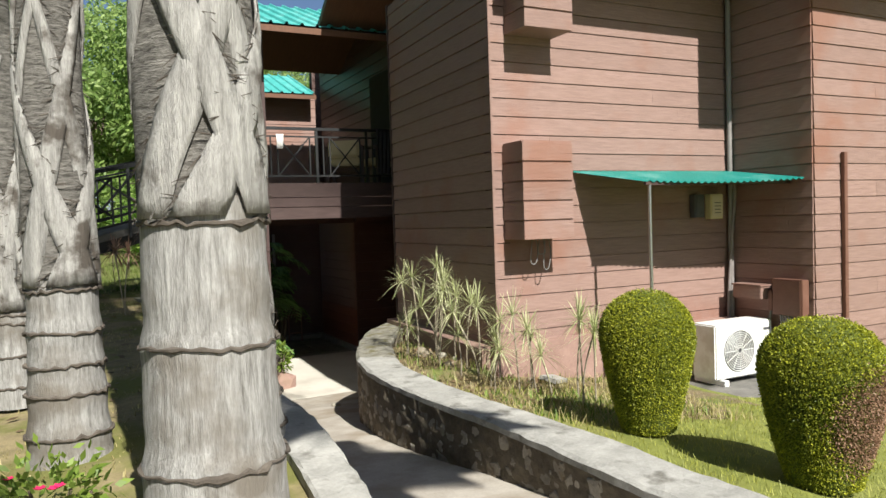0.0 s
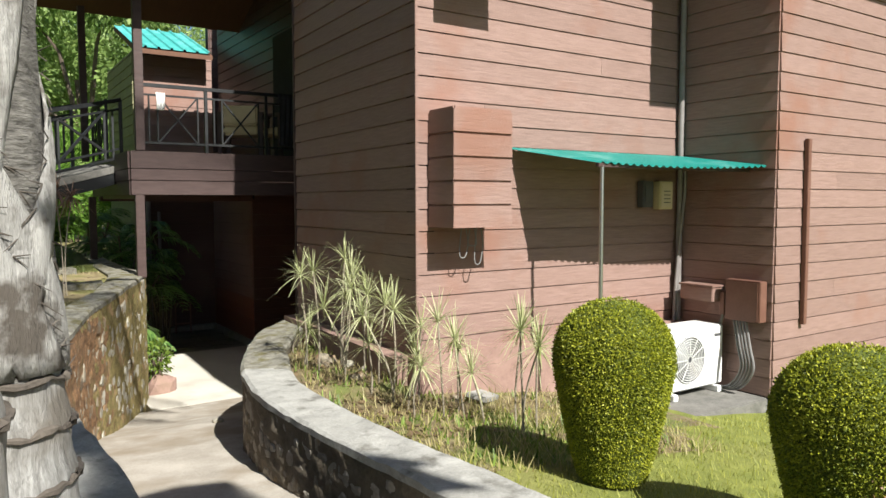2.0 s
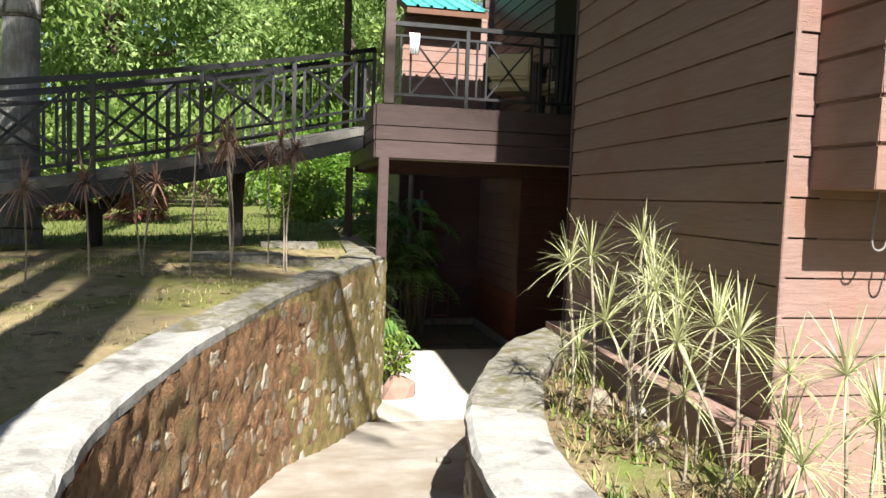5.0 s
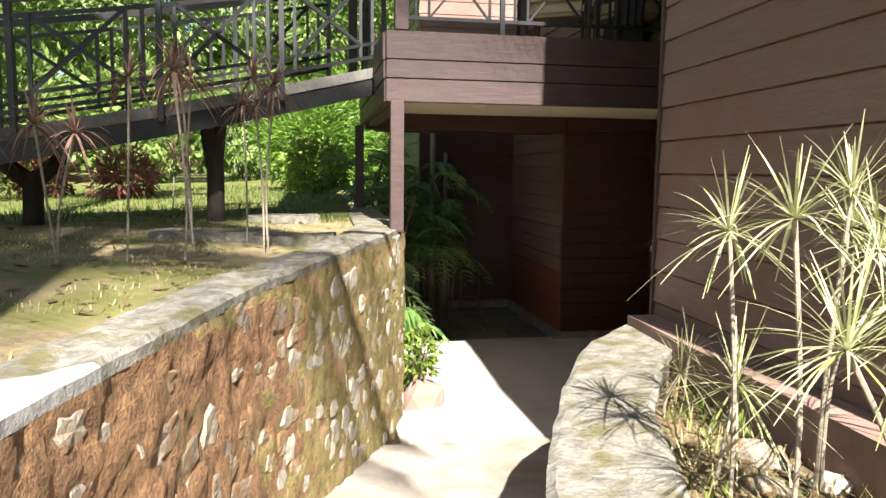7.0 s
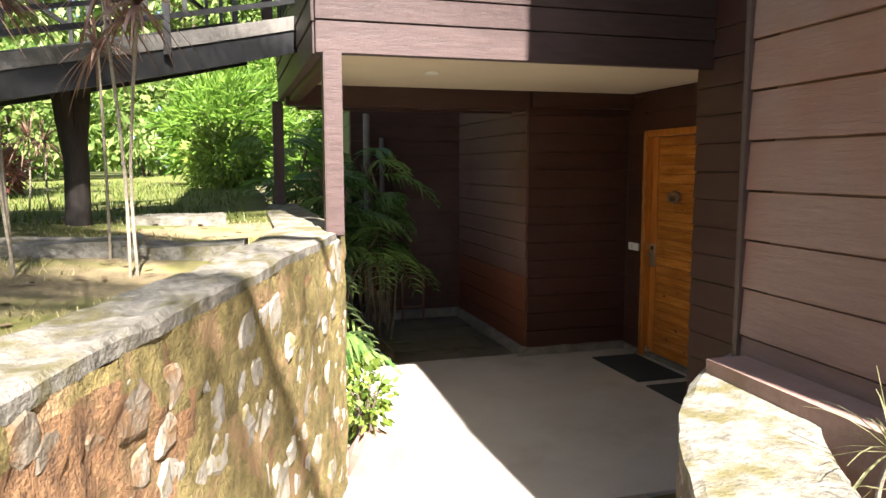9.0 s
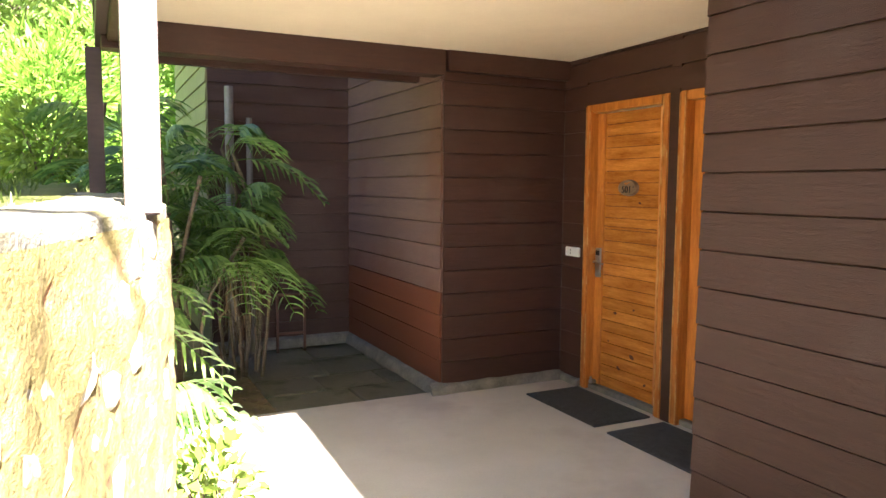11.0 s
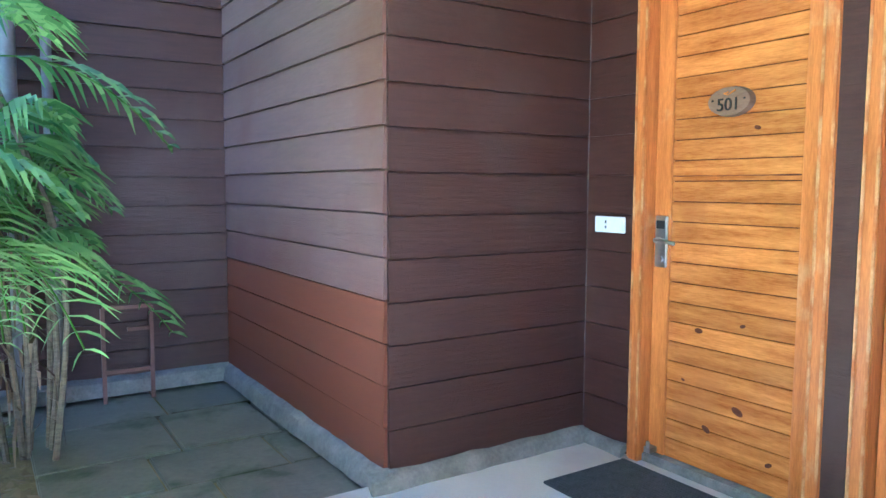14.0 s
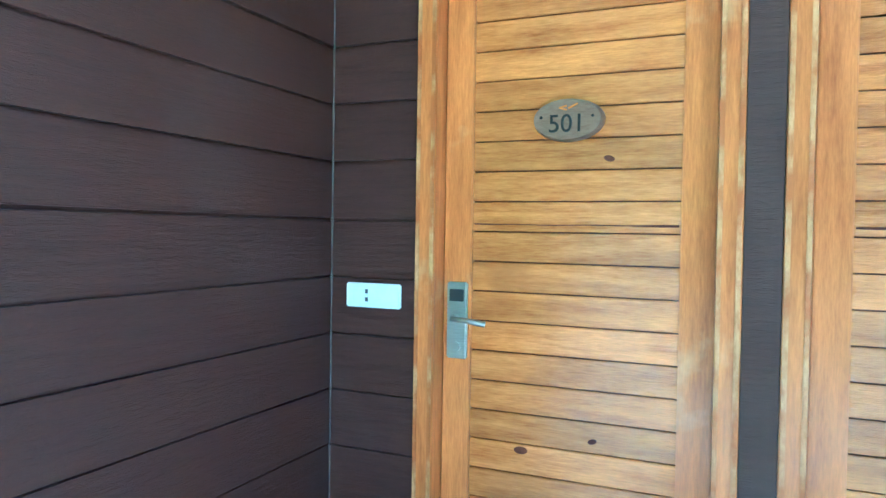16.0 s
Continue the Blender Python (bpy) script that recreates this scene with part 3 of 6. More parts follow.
# cement skirting at the porch and court
def skirting(name, pts, h=0.07, w=0.07):
    bm = bmesh.new()
    for a, b in zip(pts, pts[1:]):
        a, b = Vector((*a, 0)), Vector((*b, 0))
        n = max(2, int((b - a).length / 0.08))
        d = (b - a).normalized()
        o = Vector((d.y, -d.x, 0))
        rows = []
        for i in range(n + 1):
            p = a.lerp(b, i / n)
            k = 0.014 * noise.noise((p.x * 9, p.y * 9, 1))
            rows.append([bm.verts.new(p + q) for q in (o * (w + k) + Vector((0, 0, -0.02)), o * (w * 0.75 + k) + Vector((0, 0, h * 0.7 + k)), o * 0.02 + Vector((0, 0, h + k)), -o * 0.02 + Vector((0, 0, h + k)))])
        for r, s in zip(rows, rows[1:]):
            for k in range(3):
                bm.faces.new((r[k], s[k], s[k + 1], r[k + 1]))
        bm.faces.new(rows[0])
        bm.faces.new(rows[-1])
    return structure(name, bm, M["kerb"], "rough grey cement skirting along the wall foot", "skirting", smooth=True)


skirting("baseboard_back", [(5.99, 13.98), (7.166, 13.98)])
skirting("baseboard_panel", [(6.09, 16.09), (6.09, 13.93)], 0.075, 0.075)
skirting("baseboard_court", [(4.75, 16.09), (6.09, 16.09)], 0.08, 0.09)
skirting("baseboard_doors", [(7.166, 13.98), (7.166, 13.69)], 0.05, 0.06)
skirting("baseboard_side", [(7.166, 11.65), (6.27, 11.65), (6.27, 9.8)], 0.06, 0.06)

# damp slab court behind the porch floor
court = thing("court_paving", "dark damp slate slabs of the small court", "paving")
court["kind"] = "structure"
bm = bmesh.new()
box(bm, (3.9, 14.02, -0.2), (6.1, 16.1, -0.055))
part("bedding", bm, M["soil"], court)
rnd = random.Random(3)
y = 14.04
while y < 16.0:
    x = 4.9
    h = rnd.uniform(0.42, 0.62)
    while x < 6.05:
        w = rnd.uniform(0.45, 0.8)
        bm = bmesh.new()
        box(bm, (x + 0.008, y + 0.008, -0.09), (min(6.08, x + w) - 0.008, min(16.08, y + h) - 0.008, -0.035 + rnd.uniform(-0.006, 0.006)))
        part("slab", bm, M["wet"], court, bevel=0.006)
        x += w
    y += h

# ---- gallery deck over the porch ----
deck = thing("gallery_deck", "dark brown boarded upper gallery deck on posts", "deck")
deck["kind"] = "structure"
FY, BY, LX = 11.53, 14.42, 3.86
for i, (z0, z1) in enumerate(((2.40, 2.565), (2.57, 2.70), (2.705, 2.905))):
    bm = bmesh.new()
    box(bm, (LX - 0.02, FY - 0.03 - 0.006 * i, z0), (6.26, FY + 0.03, z1))
    part("fascia_board", bm, M["beam"], deck, bevel=0.004)
    bm = bmesh.new()
    box(bm, (LX - 0.03 - 0.006 * i, FY + 0.031, z0), (LX + 0.03, BY, z1))
    part("fascia_board", bm, M["beam"], deck, bevel=0.004)
# inner beams take the darkened plank colour in place of deeper shade
for lo, hi in (((LX, 13.93, 2.33), (6.09, 14.10, 2.56)), ((6.1, 13.90, 2.36), (7.16, 13.975, 2.51)), ((LX + 0.031, FY + 0.031, 2.36), (LX + 0.12, 13.92, 2.51)), ((LX + 0.13, BY - 0.06, 2.33), (6.08, BY, 2.9))):
    bm = bmesh.new()
    box(bm, lo, hi)
    part("beam", bm, M["plank_dark"], deck, bevel=0.006)
bm = bmesh.new()
box(bm, (LX + 0.05, FY + 0.04, 2.80), (6.24, BY - 0.07, 2.88))
part("deck_boards", bm, M["beam"], deck)
bm = bmesh.new()
box(bm, (LX + 0.121, FY + 0.032, 2.505), (7.16, 13.92, 2.54))
structure("ceiling", bm, M["soffit"], "cream boarded porch ceiling", "ceiling")
bm = bmesh.new()
rod(bm, (4.85, 12.9, 2.495), (4.85, 12.9, 2.51), 0.055, n=24)
tagged(part("ceiling_light", bm, M["white_plastic"], None), "small round recessed ceiling light", "ceiling light")


def post(name, x, y, z0, z1, label, w=0.095):
    ob = thing(name, label, "post", (x, y, z0), "gallery posts")
    bm = bmesh.new()
    box(bm, (-w / 2, -w / 2, 0), (w / 2, w / 2, z1 - z0))
    part("shaft", bm, M["beam"], ob, bevel=0.006)
    return ob


post("gallery_post", 3.91, 11.53 - 0.09, 1.45, 2.398, "square brown timber post standing on the stone wall")
post("gallery_post", 3.82, 14.40, 1.40, 2.398, "square dark timber post standing on the lawn")
post("gallery_post", 3.95, 11.53, 2.91, 4.95, "tall square brown timber post carrying the gallery roof")
post("gallery_post", 3.75, 14.40, 2.91, 5.15, "tall dark timber post carrying the gallery roof")

# ---- roofs ----


def roof(name, x0, x1, ya, za, yb, zb, label, soffit):
    """Sheet roof sloping from the eave (ya, za) to the ridge (yb, zb), ribs down the slope."""
    ob = thing(name, label, "roof")
    ob["kind"] = "structure"
    n = int((x1 - x0) / 0.2)
    prof = []
    for i in range(n):
        x = x0 + (x1 - x0) * i / n
        prof += [(x, 0.0), (x + 0.135, 0.0), (x + 0.15, 0.032), (x + 0.175, 0.032), (x + 0.19, 0.0)]
    verts = [(x, y, z + dz) for x, dz in prof for y, z in ((ya, za), (yb, zb))]
    faces = [(2 * i, 2 * i + 2, 2 * i + 3, 2 * i + 1) for i in range(len(prof) - 1)]
    pydata("roof_sheet", verts, faces, M["roof_green_lit"], ob)
    bm = bmesh.new()
    s = 0.10
    vs = [bm.verts.new(p) for p in ((x0, ya + 0.02, za - 0.02), (x1, ya + 0.02, za - 0.02), (x1, yb, zb - 0.02), (x0, yb, zb - 0.02), (x0, ya + 0.02, za - s), (x1, ya + 0.02, za - s), (x1, yb, zb - s), (x0, yb, zb - s))]
    for f in ((0, 1, 2, 3), (7, 6, 5, 4), (0, 4, 5, 1), (1, 5, 6, 2), (2, 6, 7, 3), (3, 7, 4, 0)):
        bm.faces.new([vs[k] for k in f])
    part("soffit", bm, soffit, ob)
    return ob


roof("roof_gallery", 3.0, 7.3, 10.9, 4.93, 13.4, 5.9, "teal-green ribbed metal roof over the gallery", M["soffit_wood"])
roof("roof_gallery_rear", 3.0, 7.3, 14.75, 5.25, 13.42, 5.88, "rear slope of the green gallery roof", M["soffit_wood"])
roof("roof_main", 5.1, 8.6, 6.62, 4.82, 9.6, 6.0, "teal-green ribbed metal roof over the main block", M["soffit_wood"])
roof("roof_main_rear", 4.67, 8.6, 11.2, 5.0, 9.62, 5.98, "rear slope of the main green roof", M["soffit_wood"])
roof("roof_front", 7.62, 11.75, 5.66, 4.82, 9.0, 6.1, "teal-green ribbed metal roof over the front block", M["soffit_wood"])
roof("roof_front_rear", 7.62, 11.75, 16.2, 4.7, 9.02, 6.08, "rear slope of the front green roof", M["soffit_wood"])
roof("roof_court", 4.72, 6.0, 15.65, 4.92, 17.6, 5.65, "small teal-green roof of the rear block", M["soffit_wood"])

# ---- awning over the meters ----
awning = thing("awning", "teal-green corrugated awning on a thin steel pole", "awning")
verts, faces = [], []
nx = 100
for i in range(nx + 1):
    u = i / nx
    xf, xw = lerp(6.15, 8.07, u), lerp(5.92, 8.02, u)
    yf, yw = lerp(6.45, 6.3, u), 7.215
    wave = 0.007 * (1 if (i % 4) in (1, 2) else -1)
    sag = 0.05 * math.sin(math.pi * u)
    for k in range(5):
        t = k / 4
        verts.append((lerp(xf, xw, t), lerp(yf, yw, t), lerp(2.605 + 0.015 * u - sag * 0.5, 2.745, t) + wave))
for i in range(nx):
    for k in range(4):
        a = i * 5 + k
        faces.append((a, a + 5, a + 6, a + 1))
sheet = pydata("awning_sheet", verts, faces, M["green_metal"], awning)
sheet.modifiers.new("thickness", "SOLIDIFY").thickness = 0.004
bm = bmesh.new()
rod(bm, (6.19, 6.47, 0.6), (6.19, 6.47, 2.58), 0.016, n=12)
part("pole", bm, M["steel"], awning, smooth=True)
bm = bmesh.new()
bar(bm, (6.14, 6.47, 2.585), (8.0, 6.47, 2.585), 0.03)
part("purlin", bm, M["beam"], awning)


# ---- clad service boxes ----
def clad_box(name, x0, x1, y0, y1, z0, z1, label):
    """A box with planks on front and left; y0 the front."""
    ob = thing(name, label, "service box", ((x0 + x1) / 2, y1, z0), "clad boxes on the wall")
    cx = (x0 + x1) / 2
    bm = bmesh.new()
    box(bm, (x0 - cx + 0.012, y0 - y1 + 0.012, 0), (x1 - cx - 0.004, 0, z1 - z0))
    part("core", bm, M["plank"], ob)
    n = round((z1 - z0) / EXPO)
    e = (z1 - z0) / n
    front, side = plank_mesh(x1 - x0, e + 0.004, 0.016), plank_mesh(y1 - y0, e + 0.004, 0.016)
    for me in (front, side):
        me.materials.append(M["plank"])
    for k in range(n):
        a = new("plank", front)
        a.parent, a.location = ob, (x0 - cx, y0 - y1 + 0.012, k * e)
        b = new("plank", side)
        b.parent, b.location, b.rotation_euler = ob, (x0 - cx + 0.012, 0, k * e), (0, 0, -math.pi / 2)
    return ob


b1 = clad_box("service_box", 5.14, 5.67, 6.885, 7.225, 2.125, 2.99, "brown plank-clad service box on the sunny wall")
clad_box("service_box", 5.20, 5.71, 6.885, 7.225, 3.98, 4.66, "brown plank-clad service box high on the wall")
loops = thing("hanging_cable", "loops of grey cable hanging under the box", "cable", (5.43, 7.09, 2.12))
for x, drop in ((5.36, 0.20), (5.44, 0.12), (5.50, 0.25)):
    bm = bmesh.new()
    tube(bm, smooth_line([Vector(p) - loops.location for p in ((x, 7.1, 2.125), (x - 0.035, 7.08, 2.12 - drop), (x + 0.01, 7.07, 2.10 - drop), (x + 0.05, 7.09, 2.0), (x + 0.035, 7.1, 2.125))], 6), 0.0045, 6)
    part("loop", bm, M["cable"], loops, smooth=True)

# ---- stone walls along the path ----


def stone_wall(name, outer, inner, top_of, base_of, cap_mat, mortar, stone, label, seed, side, over=0.03, rag=0.0, moss=None):
    """Curved rubble wall: core, coping and single stones on the outer face."""
    ob = thing(name, label, "stone wall")
    ob["kind"] = "structure"
    n = min(len(outer), len(inner))
    verts, faces, cv, cf = [], [], [], []
    for i in range(n):
        o, q = outer[i], inner[i]
        d = (outer[min(i + 1, n - 1)] - outer[max(i - 1, 0)]).normalized()
        zt, zb = top_of(o.y), base_of(o.y) - 0.2
        verts += [(o.x, o.y, zb), (o.x, o.y, zt - 0.045), (q.x, q.y, zt - 0.045), (q.x, q.y, zb)]
        w = (o - q).normalized() * over
        w.z = 0
        r = [zt + 0.010 * noise.noise((o.x * 3, o.y * 3, k * 0.7 + seed)) for k in range(6)]
        po, pi = o + w * (1 + 0.5 * noise.noise((o.x * 5, o.y * 5, 2))) + (o - q).normalized() * rag * noise.noise((o.x * 11, o.y * 11, 4)), q - w * 0.6
        r = [v + rag * 1.2 * noise.noise((o.x * 7, o.y * 7, k + seed)) for k, v in enumerate(r)]
        cv += [(po.x, po.y, zt - 0.05), (po.x, po.y, r[0] - 0.012), (lerp(po.x, pi.x, 0.07), lerp(po.y, pi.y, 0.07), r[1]), (lerp(po.x, pi.x, 0.35), lerp(po.y, pi.y, 0.35), r[2]),
               (lerp(po.x, pi.x, 0.65), lerp(po.y, pi.y, 0.65), r[3]), (lerp(po.x, pi.x, 0.93), lerp(po.y, pi.y, 0.93), r[4]), (pi.x, pi.y, r[5] - 0.012), (pi.x, pi.y, zt - 0.05)]
    for i in range(n - 1):
        a, b = i * 4, i * 4 + 4
        for k in range(3):
            faces.append((a + k, b + k, b + k + 1, a + k + 1))
        a, b = i * 8, i * 8 + 8
        for k in range(7):
            cf.append((a + k, b + k, b + k + 1, a + k + 1))
    faces += [(0, 1, 2, 3), tuple((n - 1) * 4 + k for k in (3, 2, 1, 0))]
    cf += [tuple(range(8)), tuple((n - 1) * 8 + k for k in range(7, -1, -1))]
    pydata("core", verts, faces, mortar, ob)
    fine = []
    for a, b in zip(outer, outer[1:]):
        k = max(1, int((b - a).length / 0.03))
        fine += [(a.lerp(b, i / k), (b - a).normalized()) for i in range(k)]
    rows = 28
    fv, ff = [], []
    for p, d in fine:
        o = Vector((d.y, -d.x, 0)) * side
        zt, zb = top_of(p.y) - 0.046, base_of(p.y) - 0.06
        for k in range(rows):
            z = lerp(zb, zt, k / (rows - 1))
            q = Vector((p.x, p.y, z))
            dz = 0.010 + 0.018 * noise.noise(q * 8) + 0.014 * noise.noise(q * 21)
            fv.append((p.x + o.x * dz, p.y + o.y * dz, z))
    for i in range(len(fine) - 1):
        for k in range(rows - 1):
            a = i * rows + k
            ff.append((a, a + rows, a + rows + 1, a + 1))
    face = pydata("mortar_face", fv, ff, mortar, ob, smooth=True)
    if moss:
        face.data.materials.append(moss)
        for p in face.data.polygons:
            c = p.center
            edge = 9.5 + 1.1 * noise.noise(c * 2.2) + 0.7 * noise.noise(c * 7) - 0.9 * max(0.0, c.z - top_of(c.y) + 0.28) / 0.28
            p.material_index = 1 if c.y > edge else 0
    caps = cf[-2:]
    for mat, pick in cap_mat:
        f = [q for q in cf[:-2] if pick(cv[q[0]][1] + 0.5 * noise.noise(Vector(cv[q[0]]) * 2.5))]
        pydata("coping", cv, f + caps, mat, ob)
    return ob


LEFT_BASE = lambda y: curve_at(PATH_Z, y)
left_wall = stone_wall("wall_left_garden", LEFT_OUT, LEFT_IN, lambda y: curve_at(LEFT_TOP, y), LEFT_BASE, [(M["cap"], lambda y: y < 7.9), (M["cap_moss"], lambda y: y >= 7.9)], M["mortar"], M["stone"], "curving mossy rubble retaining wall with weathered coping", 3, 1, 0.006, 0.012, M["mortar_moss"])
right_wall = stone_wall("wall_right_garden", RIGHT_OUT, RIGHT_IN, lambda y: RIGHT_TOP, LEFT_BASE, [(M["cap"], lambda y: y < 7.7), (M["cap_moss"], lambda y: y >= 7.7)], M["mortar_grey"], M["stone_grey"], "curving low rubble planter wall with pale cement coping", 7, -1, 0.02, 0.008)


# ---- doors ----
def door(name, y0, y1, number, label, flip=1):
    """Boarded pine door in its frame; y1 the lock side."""
    ob = tagged(new(name), label, "door", kind="structure")
    ob.location, ob.scale = (DOOR_X, (y0 + y1) / 2, 0), (1, flip, 1)
    h = (y1 - y0) / 2
    X = lambda v: v
    jamb = 0.062
    for ya, yb, za, zb in ((h - jamb, h, 0.0, HEAD), (-h, -h + jamb, 0.0, HEAD), (-h + jamb, h - jamb, HEAD - 0.06, HEAD)):
        bm = bmesh.new()
        box(bm, (-0.03, ya + 0.001, za), (0.12, yb - 0.001, zb))
        fr = part("door_frame", bm, M["pine_v"], ob, "varnished pine frame", bevel=0.006)
    for yy in (h - 0.010, h - jamb + 0.008, -h + 0.010, -h + jamb - 0.008):
        bm = bmesh.new()
        box(bm, (-0.036, yy - 0.006, 0.01), (-0.031, yy + 0.006, HEAD - 0.012))
        part("moulding", bm, M["pine_worn"], ob, "worn pale moulding of the frame", bevel=0.002)
    lo, hi = -h + jamb + 0.003, h - jamb - 0.003
    leaf_top, leaf_bot = HEAD - 0.063, 0.045
    st = 0.085
    for ya, yb in ((hi - st, hi), (lo, lo + st)):
        bm = bmesh.new()
        box(bm, (0.035, ya, leaf_bot), (0.075, yb, leaf_top))
        part("stile", bm, M["pine_v"], ob, bevel=0.003)
    n = 24
    e = (leaf_top - leaf_bot) / n
    bm = bmesh.new()
    box(bm, (0.043, lo + st - 0.002, 0), (0.070, hi - st + 0.002, e - 0.004))
    me = mesh_of("board", bm, M["pine"], bevel=0.0025)
    for k in range(n):
        b = new("board", me)
        b.parent, b.location = ob, (0, 0, leaf_bot + k * e)
    bm = bmesh.new()
    box(bm, (0.055, lo + st - 0.01, leaf_bot), (0.066, hi - st + 0.01, leaf_top))
    part("back_panel", bm, M["knot"], ob)
    # knots
    r = random.Random(len(name) + int(y0 * 10))
    spots = [(0.13, 0.62, 0.020), (-0.07, 0.67, 0.013), (0.08, 0.22, 0.022), (-0.06, 0.33, 0.027), (-0.10, 1.43, 0.015), (0.20, 0.40, 0.010), (-0.20, 0.16, 0.016)]
    for ky, kz, kr in spots:
        if not lo + st + 0.03 < ky < hi - st - 0.03:
            continue
        bm = bmesh.new()
        bmesh.ops.create_circle(bm, cap_ends=True, segments=16, radius=1, matrix=Matrix.Translation((0.0415, ky, kz)) @ Euler((r.uniform(-0.5, 0.5), 0, 0)).to_matrix().to_4x4() @ Euler((0, math.pi / 2, 0)).to_matrix().to_4x4() @ Matrix.Diagonal((kr * 0.55, kr, 1, 1)))
        part("knot", bm, M["knot"], ob)
    bm = bmesh.new()
    ys = [lerp(lo + st + 0.004, hi - st - 0.004, i / 14) for i in range(15)]
    zs = [(1.252 + 0.004 * noise.noise((y * 9, 1, 2)), 0.0012 + 0.004 * abs(noise.noise((y * 6, 3, 1)))) for y in ys]
    vs = [[bm.verts.new((0.0412, y, z + sg * w)) for sg in (-1, 1)] for y, (z, w) in zip(ys, zs)]
    for a, b in zip(vs, vs[1:]):
        bm.faces.new((a[0], b[0], b[1], a[1]))
    part("crack", bm, M["knot"], ob, "long dark crack in a board")
    bm = bmesh.new()
    box(bm, (0.0, -h, 0.0), (0.13, h, 0.04))
    part("threshold", bm, M["kerb"], ob, "worn cement threshold", bevel=0.006)
    # lock
    ly = hi - st / 2 - 0.005
    lk = new("lock")
    lk.parent, lk.location, lk["label"] = ob, (0.035, ly, 0.0), "steel card lock"
    bm = bmesh.new()
    box(bm, (-0.014, -0.031, 0.865), (0, 0.031, 1.085))
    part("lock_plate", bm, M["steel"], lk, bevel=0.004)
    bm = bmesh.new()
    box(bm, (-0.017, -0.022, 1.03), (-0.0142, 0.022, 1.065))
    part("card_reader", bm, M["black_metal"], lk, bevel=0.001)
    bm = bmesh.new()
    rod(bm, (-0.012, 0.0, 0.982), (-0.05, 0.0, 0.982), 0.010, n=14)
    tube(bm, smooth_line([(-0.045, 0.004, 0.982), (-0.052, -0.03, 0.982), (-0.05, -0.085, 0.975), (-0.047, -0.10, 0.973)], 5), 0.008, 10)
    part("lever", bm, M["steel"], lk, smooth=True)
    bm = bmesh.new()
    rod(bm, (-0.013, 0.0, 0.90), (-0.019, 0.0, 0.90), 0.014, n=18)
    part("keyhole", bm, M["steel"], lk, smooth=True)
    bm = bmesh.new()
    box(bm, (-0.012, hi - 0.05, 0.05), (0.035, hi - 0.015, 0.075))
    rod(bm, (-0.004, hi - 0.032, 0.05), (-0.004, hi - 0.032, 0.10), 0.009, n=10)
    part("floor_bolt", bm, M["steel"], ob, bevel=0.002)
    # oval number plaque
    pl = tagged(new(name.replace("door", "door_plaque")), "oval brown wooden number plaque on the door", "plaque")
    pl.location = (DOOR_X + 0.028, (y0 + y1) / 2 + 0.010, 1.535)
    bm = bmesh.new()
    bmesh.ops.create_cone(bm, cap_ends=True, segments=40, radius1=1, radius2=0.93, depth=1, matrix=Euler((0, -math.pi / 2, 0)).to_matrix().to_4x4() @ Matrix.Diagonal((0.058, 0.098, 0.028, 1)))
    part("disc", bm, M["plaque"], pl)
    if number:
        cu = bpy.data.curves.new("numerals", "FONT")
        cu.body, cu.size, cu.align_x, cu.align_y, cu.extrude = number, 0.068, "CENTER", "CENTER", 0.002
        tmp = new("numerals", cu)
        dg = bpy.context.evaluated_depsgraph_get()
        me = bpy.data.meshes.new_from_object(tmp.evaluated_get(dg))
        bpy.data.objects.remove(tmp)
        me.materials.clear()
        me.materials.append(M["ink"])
        t = new("numerals", me)
        t.parent, t.location, t.rotation_euler = pl, (-0.0165, 0, -0.014), (math.pi / 2, 0, -math.pi / 2)
    bm = bmesh.new()
    for a, b in (((-0.016, -0.005, 0.028), (-0.016, -0.03, 0.040)), ((-0.016, 0.02, 0.03), (-0.016, 0.0, 0.035)), ((-0.016, 0.02, 0.03), (-0.016, 0.0, 0.024))):
        bar(bm, a, b, 0.004)
    part("carved_mark", bm, M["pine"], pl)
    for yy in (-0.07, 0.07):
        bm = bmesh.new()
        rod(bm, (-0.0145, yy, 0.006), (-0.018, yy, 0.006), 0.004, n=10)
        part("screw", bm, M["ink"], pl)
    return ob


door("door_1", *D1, "501", "varnished pine door of horizontal boards, closed")
door("door_2", *D2, "", "second varnished pine boarded door, closed", -1)
bm = bmesh.new()
box(bm, (DOOR_X - 0.028, D2[1] + 0.001, 0.0), (DOOR_X - 0.021, D1[0] - 0.001, HEAD + 0.02))
structure("trim_between_doors", bm, M["plank_dark"], "dark brown strip between the two doors", "trim")

bm = bmesh.new()
tube(bm, [(DOOR_X - 0.024, 13.956, 0.08 + 0.06 * k + 0.0) for k in range(39)], [0.0022 + 0.0018 * noise.noise((k * 0.7, 2, 1)) for k in range(39)], 6)
structure("trim_caulk", bm, M["caulk"], "thin smeared bead of pale filler in the wall corner", "trim", smooth=True)

sw = thing("switch_plate", "white double wall switch plate on dark planks", "light switch", (DOOR_X - 0.02, 13.816, 1.038))
bm = bmesh.new()
box(bm, (-0.014, -0.098, -0.036), (0, 0.083, 0.036))
part("plate", bm, M["white_plastic"], sw, bevel=0.004)
for y in (0.012,):
    for z in (-0.012, 0.012):
        bm = bmesh.new()
        box(bm, (-0.0165, y - 0.004, z - 0.006), (-0.0142, y + 0.004, z + 0.006))
        part("rocker", bm, M["dark_grille"], sw)

